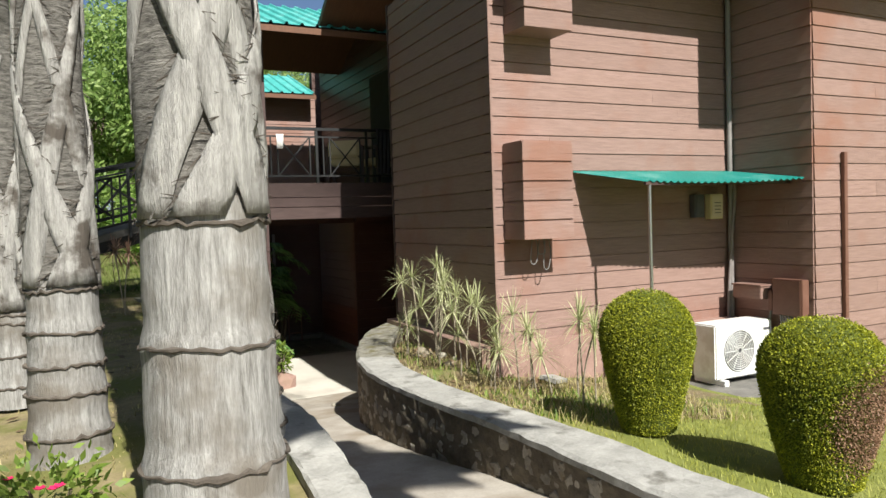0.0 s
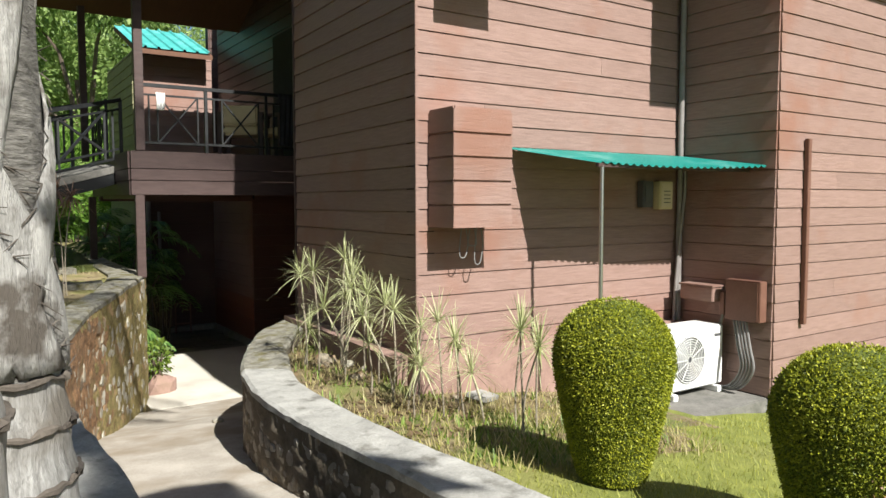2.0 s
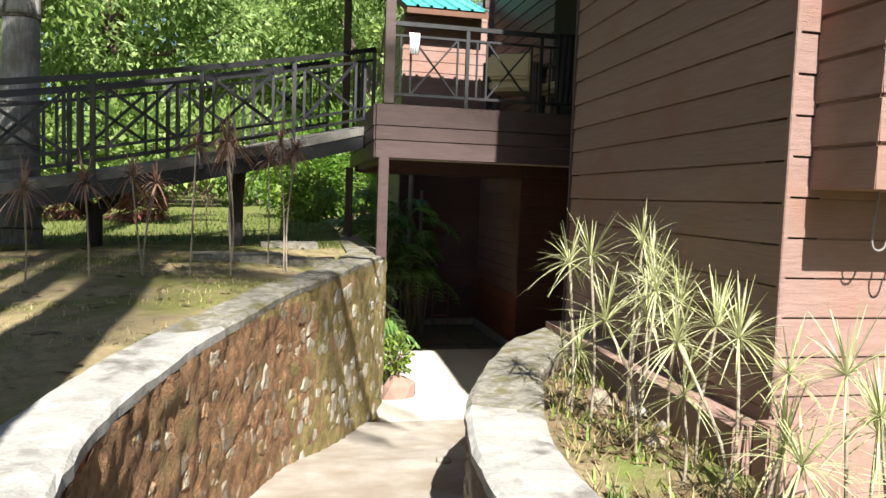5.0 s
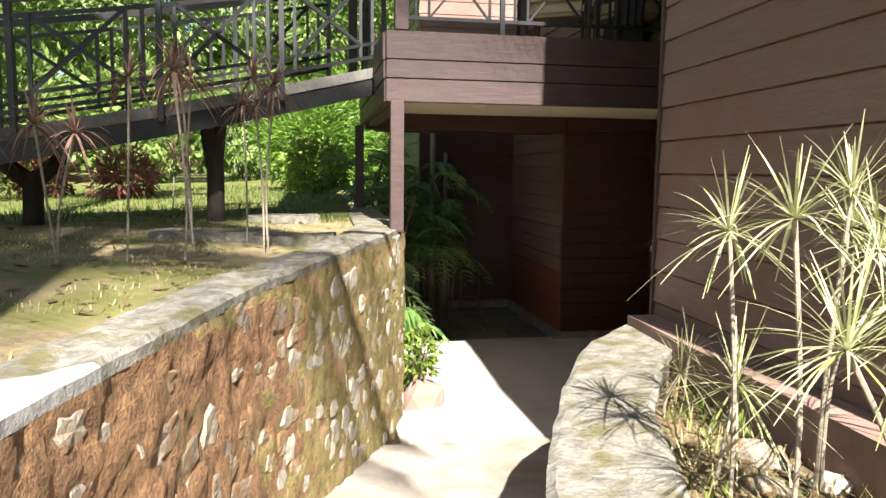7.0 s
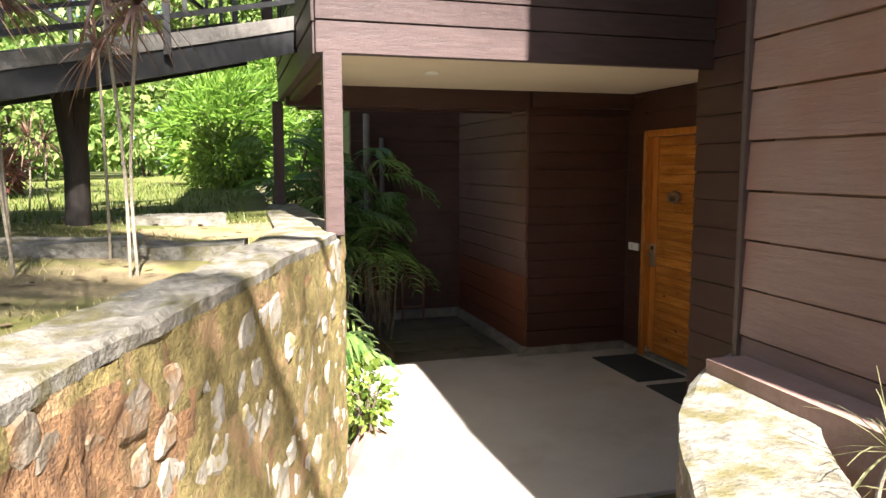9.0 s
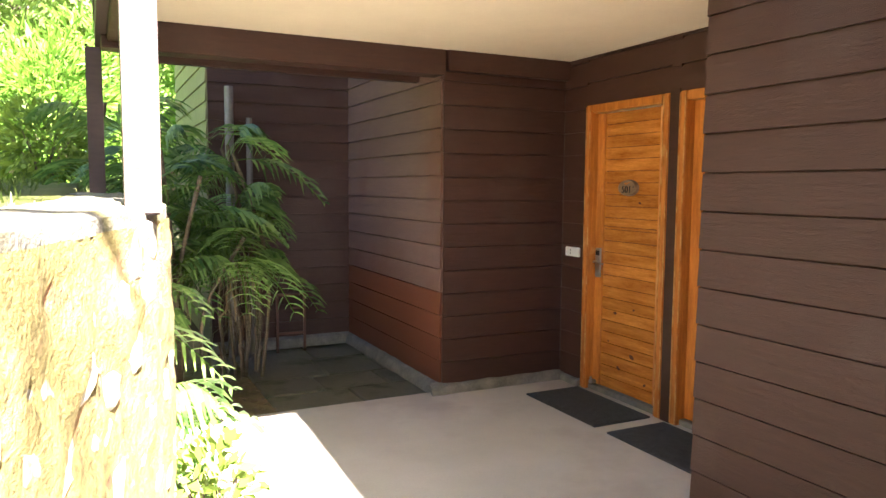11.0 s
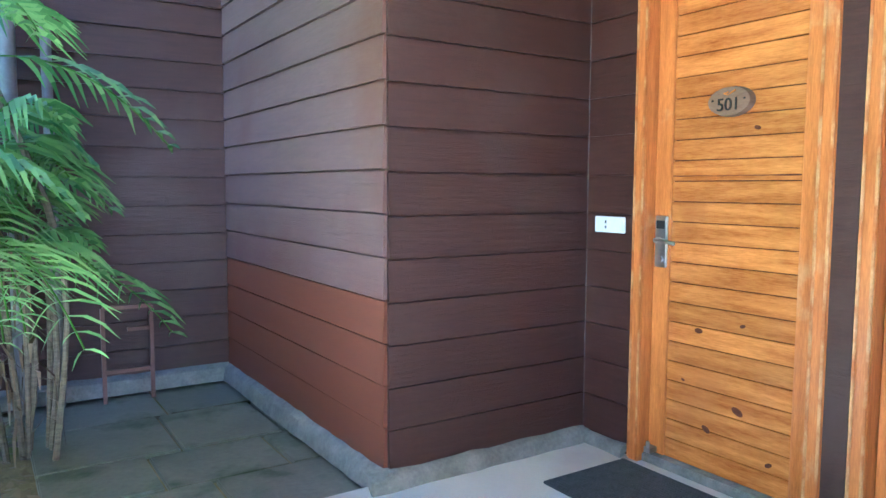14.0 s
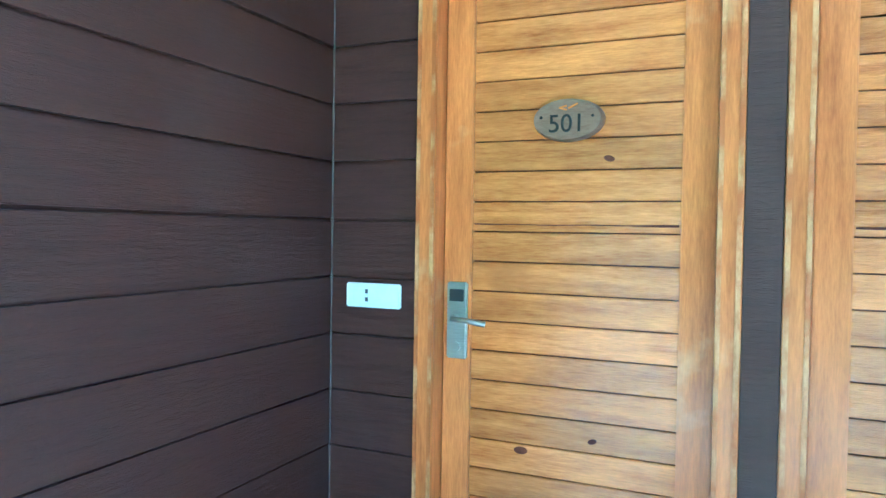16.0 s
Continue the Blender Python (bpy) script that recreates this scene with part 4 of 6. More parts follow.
for (x0, x1, y0, y1) in ((6.635, 7.10, 12.85, 13.66), (6.635, 7.10, 11.9, 12.73)):
    ob = thing("doormat", "dark grey ribbed rubber doormat before the door", "doormat", ((x0 + x1) / 2, (y0 + y1) / 2, 0.0), "doormats")
    bm = bmesh.new()
    box(bm, (-(x1 - x0) / 2, -(y1 - y0) / 2, 0.0), ((x1 - x0) / 2, (y1 - y0) / 2, 0.012))
    part("pad", bm, M["mat"], ob, bevel=0.003)
    n = 26
    for k in range(n):
        bm = bmesh.new()
        x = lerp(-(x1 - x0) / 2 + 0.015, (x1 - x0) / 2 - 0.015, k / (n - 1))
        box(bm, (x - 0.005, -(y1 - y0) / 2 + 0.015, 0.0125), (x + 0.005, (y1 - y0) / 2 - 0.015, 0.016))
        part("rib", bm, M["mat"], ob)


# ---- railings ----
def railing(name, a, b, h, label, unit=0.95, gap=0.0):
    """Black steel railing from a to b (points at the foot): posts, two top rails, a bottom rail, groups of uprights and crosses."""
    a, b = Vector(a), Vector(b)
    ob = thing(name, label, "railing")
    ob["kind"] = "structure"
    d = b - a
    n = max(1, round(d.length / unit))
    up = Vector((0, 0, 1))
    at = lambda u, z: a + d * u + up * z
    for z, w in ((h, 0.04), (h - 0.11, 0.022), (0.10, 0.026)):
        bm = bmesh.new()
        bar(bm, at(0, z), at(1, z), w)
        part("rail", bm, M["black_metal"], ob)
    for k in range(n + 1):
        bm = bmesh.new()
        bar(bm, at(k / n, -0.02), at(k / n, h), 0.035)
        part("post", bm, M["black_metal"], ob)
    for k in range(n):
        for u in (0.13, 0.26, 0.87):
            bm = bmesh.new()
            bar(bm, at((k + u) / n, 0.1), at((k + u) / n, h - 0.11), 0.018)
            part("upright", bm, M["black_metal"], ob)
        for za, zb in ((0.1, h - 0.11), (h - 0.11, 0.1)):
            bm = bmesh.new()
            bar(bm, at((k + 0.26) / n, za), at((k + 0.87) / n, zb), 0.016)
            part("cross_bar", bm, M["black_metal"], ob)
    return ob


railing("railing_gallery", (LX + 0.1, FY, 2.905), (6.2, FY, 2.905), 0.76, "black steel railing with crosses along the gallery edge", 0.75)
railing("railing_gallery_side", (LX, 13.2, 2.905), (LX, BY, 2.905), 0.76, "black steel railing at the gallery side", 0.6)

# ---- ramp bridge ----
bridge = thing("ramp_bridge", "sloping concrete footbridge down from the gallery with dark steel beams", "bridge")
bridge["kind"] = "structure"
BW, BT = 1.0, 0.20                         # width; depth of slab and beam
BDIR = Vector((math.cos(radians(205.2)), math.sin(radians(205.2)), 0))
BSIDE = Vector((BDIR.y, -BDIR.x, 0))       # away from the path
if BSIDE.y < 0:
    BSIDE = -BSIDE


def bridge_at(s, off=0.0, z=0.0):
    """Point of the sagging deck: s along it from the gallery, off from its near edge."""
    p = Vector((3.90, 12.48, 2.79 - 0.26 * s + 0.011 * s * s)) + BDIR * s + BSIDE * off
    return Vector((p.x, p.y, p.z + z))


def bridge_strip(bm, off0, off1, z0, z1, s0=-0.04, s1=6.4, n=26):
    rows = [[bm.verts.new(bridge_at(lerp(s0, s1, i / n), o, z)) for o, z in ((off0, z0), (off1, z0), (off1, z1), (off0, z1))] for i in range(n + 1)]
    for a, b in zip(rows, rows[1:]):
        for k in range(4):
            bm.faces.new((a[k], a[(k + 1) % 4], b[(k + 1) % 4], b[k]))
    bm.faces.new(rows[0][::-1])
    bm.faces.new(rows[-1])


bm = bmesh.new()
bridge_strip(bm, 0.0, BW, -0.085, 0.0)
part("walkway", bm, M["bridge_concrete"], bridge, "grey concrete walkway")
for o in (0.012, BW - 0.082):
    bm = bmesh.new()
    bridge_strip(bm, o, o + 0.07, -BT - 0.03, -0.086)
    part("edge_beam", bm, M["black_metal"], bridge, "dark steel edge beam")


def bridge_railing(name, off, h=0.80, unit=0.92):
    ob = thing(name, "black steel railing with crosses along the sagging footbridge", "railing")
    ob["kind"] = "structure"
    for z, w in ((h, 0.05), (h - 0.11, 0.028), (0.20, 0.026), (0.09, 0.03)):
        bm = bmesh.new()
        bridge_strip(bm, off - w / 2, off + w / 2, z - w / 2, z + w / 2, 0.0, 6.3, 24)
        part("rail", bm, M["black_metal"], ob)
    n = int(6.3 / unit)
    for k in range(n + 1):
        bm = bmesh.new()
        bar(bm, bridge_at(k * unit, off, -0.12), bridge_at(k * unit, off, h), 0.04)
        part("post", bm, M["black_metal"], ob)
        if k == n:
            break
        for u in (0.12, 0.24, 0.88):
            bm = bmesh.new()
            bar(bm, bridge_at((k + u) * unit, off, 0.09), bridge_at((k + u) * unit, off, h - 0.11), 0.025)
            part("upright", bm, M["black_metal"], ob)
        for za, zb in ((0.20, h - 0.11), (h - 0.11, 0.20)):
            bm = bmesh.new()
            bar(bm, bridge_at((k + 0.24) * unit, off, za), bridge_at((k + 0.88) * unit, off, zb), 0.028)
            part("cross_bar", bm, M["black_metal"], ob)
    return ob


bridge_railing("railing_ramp_near", -0.02)
bridge_railing("railing_ramp_far", BW + 0.02)
for s_, off_, spread in ((1.29, 0.54, 0.07), (2.6, 0.75, 0.32), (4.6, 0.5, 0.3)):
    c = bridge_at(s_, off_, -BT + 0.115)
    g = left_z(c.x, c.y)
    ob = thing("bridge_prop", "dark forked timber prop under the footbridge", "prop", (c.x, c.y, g), "bridge props")
    top = c.z - g
    bm = bmesh.new()
    tube(bm, [(0.0, 0.0, -0.1), (0.01, 0.0, top * 0.4), (0.0, 0.0, top * 0.62)], [0.075, 0.07, 0.075], 10)
    part("leg", bm, M["prop_wood"], ob, smooth=True)
    for sg in (-1, 1):
        k = BDIR * (spread * sg)
        bm = bmesh.new()
        tube(bm, [(0.0, 0.0, top * 0.48), (k.x * 0.55, k.y * 0.55, top * 0.72), (k.x, k.y, top + 0.01 - 0.2 * spread * sg)], [0.07, 0.06, 0.055], 10)
        part("strut", bm, M["prop_wood"], ob, smooth=True)

# ---- service corner: pipes, boxes, air conditioner ----
bm = bmesh.new()
tube(bm, [(7.97, 7.17, 0.6), (7.97, 7.17, 1.4), (7.985, 7.18, 2.5), (7.98, 7.17, 4.85)], 0.028, 12)
tagged(part("drain_pipe", bm, M["grey_pipe"], None, smooth=True), "weathered grey-brown drain pipe in the wall corner", "pipe")
bm = bmesh.new()
tube(bm, smooth_line([(7.91, 7.17, 0.65), (7.92, 7.17, 1.3), (7.95, 7.15, 1.9), (7.99, 7.13, 2.4), (7.99, 7.13, 2.6)], 5), 0.016, 10)
tagged(part("conduit", bm, M["grey_pipe"], None, smooth=True), "thin grey conduit beside the drain pipe", "conduit")
bm = bmesh.new()
bar(bm, (8.43, 6.175, 1.22), (8.43, 6.175, 2.86), 0.05, 0.04)
tagged(part("wall_duct", bm, M["brown_pipe"], None, bevel=0.004), "brown painted cable duct on the sunny wall", "duct")


def small_box(name, lo, hi, mat, label, category, lid=None):
    c = Vector(((lo[0] + hi[0]) / 2, (lo[1] + hi[1]) / 2, lo[2]))
    ob = thing(name, label, category, c)
    bm = bmesh.new()
    box(bm, Vector(lo) - c, Vector(hi) - c)
    part("case", bm, mat, ob, bevel=0.006)
    if lid:
        bm = bmesh.new()
        box(bm, Vector(lid[0]) - c, Vector(lid[1]) - c)
        part("cover", bm, lid[2], ob, bevel=0.003)
    return ob


small_box("junction_box", (7.85, 6.70, 1.40), (8.005, 7.05, 1.53), M["plank"], "brown painted junction box on the corner wall", "junction box", ((7.84, 6.69, 1.532), (8.005, 7.06, 1.55), M["plank"]))
small_box("cable_box", (7.95, 6.63, 1.28), (8.005, 6.69, 1.50), M["brown_pipe"], "narrow dark brown cable box", "cable box", ((7.94, 6.635, 1.29), (7.949, 6.685, 1.49), M["brown_pipe"]))
small_box("electric_cabinet", (7.90, 6.26, 1.26), (8.005, 6.60, 1.62), M["brown_pipe"], "dark brown steel electric cabinet on the corner wall", "electric cabinet", ((7.89, 6.275, 1.275), (7.899, 6.585, 1.605), M["brown_pipe"]))
mb = small_box("meter_box", (7.64, 7.13, 2.24), (7.82, 7.215, 2.50), M["cream"], "pale meter box under the awning", "meter box", ((7.655, 7.12, 2.26), (7.805, 7.129, 2.48), M["soffit"]))
bm = bmesh.new()
for k in range(4):
    box(bm, (-0.05, -0.056, 0.06 + k * 0.035), (0.04, -0.054, 0.068 + k * 0.035))
part("lettering_bars", bm, M["dark_grille"], mb)
small_box("meter_box", (7.42, 7.14, 2.26), (7.56, 7.215, 2.50), M["dark_grille"], "dark meter box under the awning", "meter box", ((7.44, 7.13, 2.30), (7.54, 7.139, 2.47), M["dark_grille"]))
rr = random.Random(5)
bundle = thing("cable_bundle", "bundle of grey cables hanging from the cabinet", "cable", (7.9, 6.4, 0.62))
runs = []
for k in range(5):
    y = 6.33 + 0.03 * k
    runs.append([(7.93, y + 0.08, 1.27), (7.90 - 0.03 * rr.random(), y, 1.05), (7.86, y - 0.05, 0.85), (7.90, y + 0.1, 0.66), (7.92, y + 0.3, 0.62)])
for k in range(3):
    runs.append([(7.96, 6.66, 1.29), (7.94, 6.70 + 0.02 * k, 1.05), (7.90, 6.78, 0.85), (7.88 + 0.01 * k, 6.80, 0.66)])
for pts in runs:
    bm = bmesh.new()
    tube(bm, smooth_line([Vector(p) - bundle.location for p in pts], 5), 0.011, 7)
    part("cable", bm, M["cable"], bundle, smooth=True)
bm = bmesh.new()
box(bm, (6.45, 6.22, 0.2), (8.0, 7.12, 0.605))
structure("slab_service", bm, M["bridge_concrete"], "raised concrete slab under the air conditioner", "slab", bevel=0.012)

ac = thing("air_conditioner", "off-white outdoor air conditioner unit on a slab", "air conditioner", (7.53, 6.78, 0.605))
bm = bmesh.new()
box(bm, (-0.40, -0.15, 0.06), (0.40, 0.15, 0.60))
part("case", bm, M["ac_white"], ac, bevel=0.014)
bm = bmesh.new()
rod(bm, (-0.08, -0.156, 0.33), (-0.08, -0.1505, 0.33), 0.205, n=40)
part("fan_opening", bm, M["dark_grille"], ac, smooth=True)
for k in range(9):
    bm = bmesh.new()
    r = 0.03 + 0.0215 * k
    tube(bm, [(-0.08 + r * math.cos(a), -0.162, 0.33 + r * math.sin(a)) for a in (2 * math.pi * i / 36 for i in range(37))], 0.0035, 6, ends=False)
    part("grille_ring", bm, M["ac_white"], ac, smooth=True)
for k in range(12):
    a = math.pi * 2 * k / 12
    bm = bmesh.new()
    rod(bm, (-0.08 + 0.03 * math.cos(a), -0.164, 0.33 + 0.03 * math.sin(a)), (-0.08 + 0.205 * math.cos(a), -0.164, 0.33 + 0.205 * math.sin(a)), 0.003, n=6)
    part("grille_spoke", bm, M["ac_white"], ac)
for x in (-0.3, 0.3):
    bm = bmesh.new()
    box(bm, (x - 0.03, -0.2, 0.0), (x + 0.03, 0.2, 0.058))
    part("foot", bm, M["white_plastic"], ac, bevel=0.006)
bm = bmesh.new()
box(bm, (0.27, -0.1535, 0.50), (0.36, -0.1505, 0.525))
part("badge", bm, M["dark_grille"], ac)
bm = bmesh.new()
box(bm, (0.402, -0.12, 0.12), (0.425, 0.08, 0.34))
part("valve_cover", bm, M["white_plastic"], ac, bevel=0.006)

# white broken slab lying in the planter
bm = bmesh.new()
box(bm, (-0.16, -0.08, -0.02), (0.16, 0.08, 0.02))
ob = tagged(part("broken_tile", bm, M["cap"], None, bevel=0.006), "broken pale slab lying in the planter bed", "slab")
ob.matrix_world = pose(5.45, 6.95, right_z(5.45, 6.95) + 0.04, 12, 10, 35)

# ---- upper gallery contents ----
def armchair(x, y, rz):
    ob = thing("armchair", "cream-cushioned armchair standing on the gallery", "armchair", (x, y, 2.905), "gallery chairs")
    ob.rotation_euler = (0, 0, rz)
    bm = bmesh.new()
    box(bm, (-0.24, -0.24, 0.30), (0.24, 0.24, 0.42))
    part("seat", bm, M["cream"], ob, bevel=0.03)
    bm = bmesh.new()
    box(bm, (-0.24, 0.20, 0.42), (0.24, 0.30, 0.68))
    part("backrest", bm, M["cream"], ob, bevel=0.03)
    for sx in (-0.27, 0.27):
        bm = bmesh.new()
        box(bm, (sx - 0.03, -0.24, 0.55), (sx + 0.03, 0.26, 0.60))
        part("armrest", bm, M["beam"], ob, bevel=0.008)
        for sy in (-0.22, 0.24):
            bm = bmesh.new()
            box(bm, (sx - 0.025, sy - 0.025, 0), (sx + 0.025, sy + 0.025, 0.55))
            part("leg", bm, M["beam"], ob)
    return ob


armchair(5.45, 12.35, 2.6)
armchair(5.98, 12.2, 3.4)


def hung_cloth(name, x, w, z0, z1, mat, label):
    nx, nz = 14, 12
    verts = [(x + w * (i / nx - 0.5) * (1 - 0.12 * k / nz), FY - 0.035 - 0.018 * math.sin(i * 1.5 + k * 0.3) * (0.3 + k / nz), lerp(z1, z0, k / nz)) for k in range(nz + 1) for i in range(nx + 1)]
    faces = [(k * (nx + 1) + i, k * (nx + 1) + i + 1, (k + 1) * (nx + 1) + i + 1, (k + 1) * (nx + 1) + i) for k in range(nz) for i in range(nx)]
    ob = pydata(name, verts, faces, mat, smooth=True)
    ob.modifiers.new("thickness", "SOLIDIFY").thickness = 0.006
    return tagged(ob, label, "cloth")


hung_cloth("hanging_cloth", 5.72, 0.22, 3.02, 3.69, M["cloth_dark"], "dark garment hung over the gallery railing")
hung_cloth("hanging_cloth", 4.18, 0.10, 3.38, 3.58, M["cloth_white"], "small white towel hung on the gallery railing")
# flat black panel on the wall paints the darkness inside a doorway
bm = bmesh.new()
box(bm, (6.145, 12.2, 2.95), (6.178, 13.1, 4.75))
structure("door_3", bm, M["cloth_dark"], "black panel standing for the unlit doorway of the upper room", "door")

# stepping slab edge on the raised bed
for x, y, w, rz in ((2.62, 11.2, 0.75, 8), (3.2, 11.13, 0.5, -6), (3.05, 12.6, 0.6, 4)):
    bm = bmesh.new()
    box(bm, (-w / 2, -0.16, -0.05), (w / 2, 0.16, 0.035))
    bmesh.ops.subdivide_edges(bm, edges=bm.edges, cuts=3, use_grid_fill=True)
    for v_ in bm.verts:
        v_.co += Vector(noise.noise_vector(v_.co * 6 + Vector((x, y, 0)))) * 0.018
    ob = tagged(part("stone_slab", bm, M["cap_moss"], None), "flat weathered slab half sunk in the raised bed", "stone slab", "slabs in the bed")
    ob.matrix_world = pose(x, y, left_z(x, y) + 0.02, 0, 0, rz)

# chair frame left in the court
fr = thing("metal_stand", "small rusty steel stand against the court wall", "stand", (5.45, 15.93, -0.04))
for a, b in (((-0.13, 0, 0), (-0.13, 0, 0.55)), ((0.13, 0, 0), (0.13, 0, 0.55)), ((-0.13, 0, 0.55), (0.13, 0, 0.55)), ((-0.13, 0, 0.18), (0.13, 0, 0.18)), ((0.0, 0, 0.42), (0.13, 0, 0.42))):
    bm = bmesh.new()
    bar(bm, a, b, 0.022)
    part("bar", bm, M["brown_pipe"], fr)
bm = bmesh.new()
tube(bm, [(4.92, 15.98, -0.05), (4.92, 15.98, 2.42)], 0.04, 14)
tagged(part("vent_pipe", bm, M["grey_pipe"], None, smooth=True), "grey vertical vent pipe on the court wall", "pipe", "court pipes")
bm = bmesh.new()
tube(bm, [(5.1, 16.0, -0.05), (5.1, 16.0, 2.15)], 0.028, 12)
tagged(part("vent_pipe", bm, M["grey_pipe"], None, smooth=True), "thinner grey pipe on the court wall", "pipe", "court pipes")


# ---- plants ----
def quads(name, V, mat, parent=None, label="", kind="", per=4):
    """V: array (n, per, 3) of separate leaf polygons."""
    V = np.asarray(V, dtype=np.float32)
    n = V.shape[0]
    me = bpy.data.meshes.new(name)
    me.vertices.add(n * per)
    me.loops.add(n * per)
    me.polygons.add(n)
    me.vertices.foreach_set("co", V.reshape(-1))
    me.loops.foreach_set("vertex_index", np.arange(n * per, dtype=np.int32))
    me.polygons.foreach_set("loop_start", np.arange(0, n * per, per, dtype=np.int32))
    me.update(calc_edges=True)
    me.materials.append(mat)
    ob = new(name, me)
    if parent:
        ob.parent = parent
    if label:
        ob["label"] = label
    if kind:
        ob["kind"] = kind
    return ob


def leaf_cards(rng, C, N, length, width, spread=0.6):
    """Small diamond leaves at points C with directions near N."""
    n = len(C)
    D = N + rng.normal(0, spread, (n, 3))
    D /= np.linalg.norm(D, axis=1)[:, None] + 1e-9
    S = np.cross(D, rng.normal(0, 1, (n, 3)))
    S /= np.linalg.norm(S, axis=1)[:, None] + 1e-9
    L = (length * rng.uniform(0.6, 1.3, n))[:, None]
    Wd = (width * rng.uniform(0.6, 1.3, n))[:, None]
    return np.stack([C, C + D * L * 0.45 + S * Wd, C + D * L, C + D * L * 0.45 - S * Wd], axis=1)


def topiary(x, y, z, h, r, seed, label, dry=None):
    ob = thing("topiary_bush", label, "topiary bush", (x, y, z), "clipped topiary bushes")
    rng = np.random.default_rng(seed)
    prof = lambda t: r * (0.50 + 0.50 * np.sin(np.clip(t, 0, 1) * 1.75)) * np.sqrt(np.clip(1 - np.clip((t - 0.60) / 0.40, 0, 1) ** 2.4, 0, 1)) * np.sqrt(np.clip(t / 0.06, 0, 1))
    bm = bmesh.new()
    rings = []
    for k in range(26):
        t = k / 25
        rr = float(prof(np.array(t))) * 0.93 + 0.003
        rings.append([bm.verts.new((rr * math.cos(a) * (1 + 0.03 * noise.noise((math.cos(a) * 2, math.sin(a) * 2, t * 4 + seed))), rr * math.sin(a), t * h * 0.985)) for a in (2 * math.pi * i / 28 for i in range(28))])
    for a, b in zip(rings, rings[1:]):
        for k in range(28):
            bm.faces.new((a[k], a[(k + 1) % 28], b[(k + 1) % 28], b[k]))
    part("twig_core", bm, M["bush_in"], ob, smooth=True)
    n = 70000
    t = rng.uniform(0, 1, n) ** 0.85
    a = rng.uniform(0, 2 * np.pi, n)
    rr = prof(t)
    keep = rng.uniform(0, 1, n) < np.maximum(rr / r, 0.12) * 1.05
    t, a, rr = t[keep], a[keep], rr[keep]
    bumps = 1 + 0.012 * np.sin(a * 5 + seed) * np.sin(t * 9) + rng.normal(0, 0.016, len(t))
    dt = 0.01
    slope = (prof(np.clip(t + dt, 0, 1)) - prof(np.clip(t - dt, 0, 1))) / (2 * dt * h)
    N = np.stack([np.cos(a), np.sin(a), -slope], 1)
    N /= np.linalg.norm(N, axis=1)[:, None]
    C = np.stack([rr * bumps * np.cos(a), rr * bumps * np.sin(a), t * h * bumps ** 0.3], 1) - N * 0.012
    V = leaf_cards(rng, C, N, 0.013, 0.0038, 0.9)
    if dry:
        d = np.linalg.norm((C - np.array(dry[0])) / np.array(dry[1]), axis=1) + rng.normal(0, 0.15, len(C))
        quads("dry_leaves", V[d < 1], M["bush_dry"], ob, "scorched brown patch of leaves")
        V = V[d >= 1]
    quads("leaves", V, M["bush"], ob)
    bm = bmesh.new()
    tube(bm, [(0, 0, -0.1), (0.01, 0, 0.12)], 0.03, 8)
    part("stem", bm, M["bark"], ob)
    return ob


topiary(4.95, 5.18, 0.85, 0.98, 0.32, 1, "clipped egg-shaped green topiary bush on the lawn")
topiary(5.16, 4.08, 0.80, 0.95, 0.34, 2, "clipped egg-shaped topiary bush with a scorched brown side", dry=((0.0, -0.30, 0.42), (0.23, 0.22, 0.27)))


def strap_head(rng, at, n, length, width, droop, up=(0.15, 1.0)):
    """Rosette of narrow arching leaves, each a strip of four quads; returns quads."""
    out = []
    at = Vector(at)
    for k in range(n):
        az = rng.uniform(0, 2 * math.pi)
        el = math.radians(rng.uniform(-28, 82)) if up else 0.6
        d = Vector((math.cos(az) * math.cos(el), math.sin(az) * math.cos(el), math.sin(el)))
        L, w = length * rng.uniform(0.7, 1.15), width * rng.uniform(0.7, 1.1)
        side = d.cross(Vector((0, 0, 1))).normalized() if abs(d.z) < 0.98 else Vector((1, 0, 0))
        pts = []
        for i in range(5):
            t = i / 4
            p = at + d * (L * t) + Vector((0, 0, -droop * L * t * t * math.cos(el)))
            pts.append((p, w * (0.55 + 0.9 * t * (1 - t)) * (1 - t ** 3) + 0.0008))
        for (p, a), (q, b) in zip(pts, pts[1:]):
            out.append([p - side * a, p + side * a, q + side * b, q - side * b])
    return out


def strips(name, strips_, mat, parent, label=""):
    return quads(name, np.array([[tuple(c) for c in q] for q in strips_]), mat, parent, label)


def cane_plant(x, y, z, hz, seed, mat, leaf, label, group, n=44, length=0.19, droop=0.3, heads=1, lean=0.05, width=0.007):
    ob = thing("dracaena", label, "plant", (x, y, z), group)
    rng = random.Random(seed)
    h = hz - z
    tops = [(rng.uniform(-lean, lean), rng.uniform(-lean, lean), h)]
    for k in range(1, heads):
        tops.append((rng.uniform(-0.17, 0.17), rng.uniform(-0.17, 0.17), h * rng.uniform(0.78, 0.98)))
    for tp in tops:
        bm = bmesh.new()
        tube(bm, smooth_line([(rng.uniform(-0.02, 0.02), rng.uniform(-0.02, 0.02), -0.06), (tp[0] * 0.2 + rng.uniform(-0.02, 0.02), tp[1] * 0.2, h * 0.4), tp], 4), 0.0065, 7)
        st = part("stem", bm, mat, ob, smooth=True)
        strips("leaves", strap_head(rng, tp, n, length, width, droop), leaf, st)
    return ob


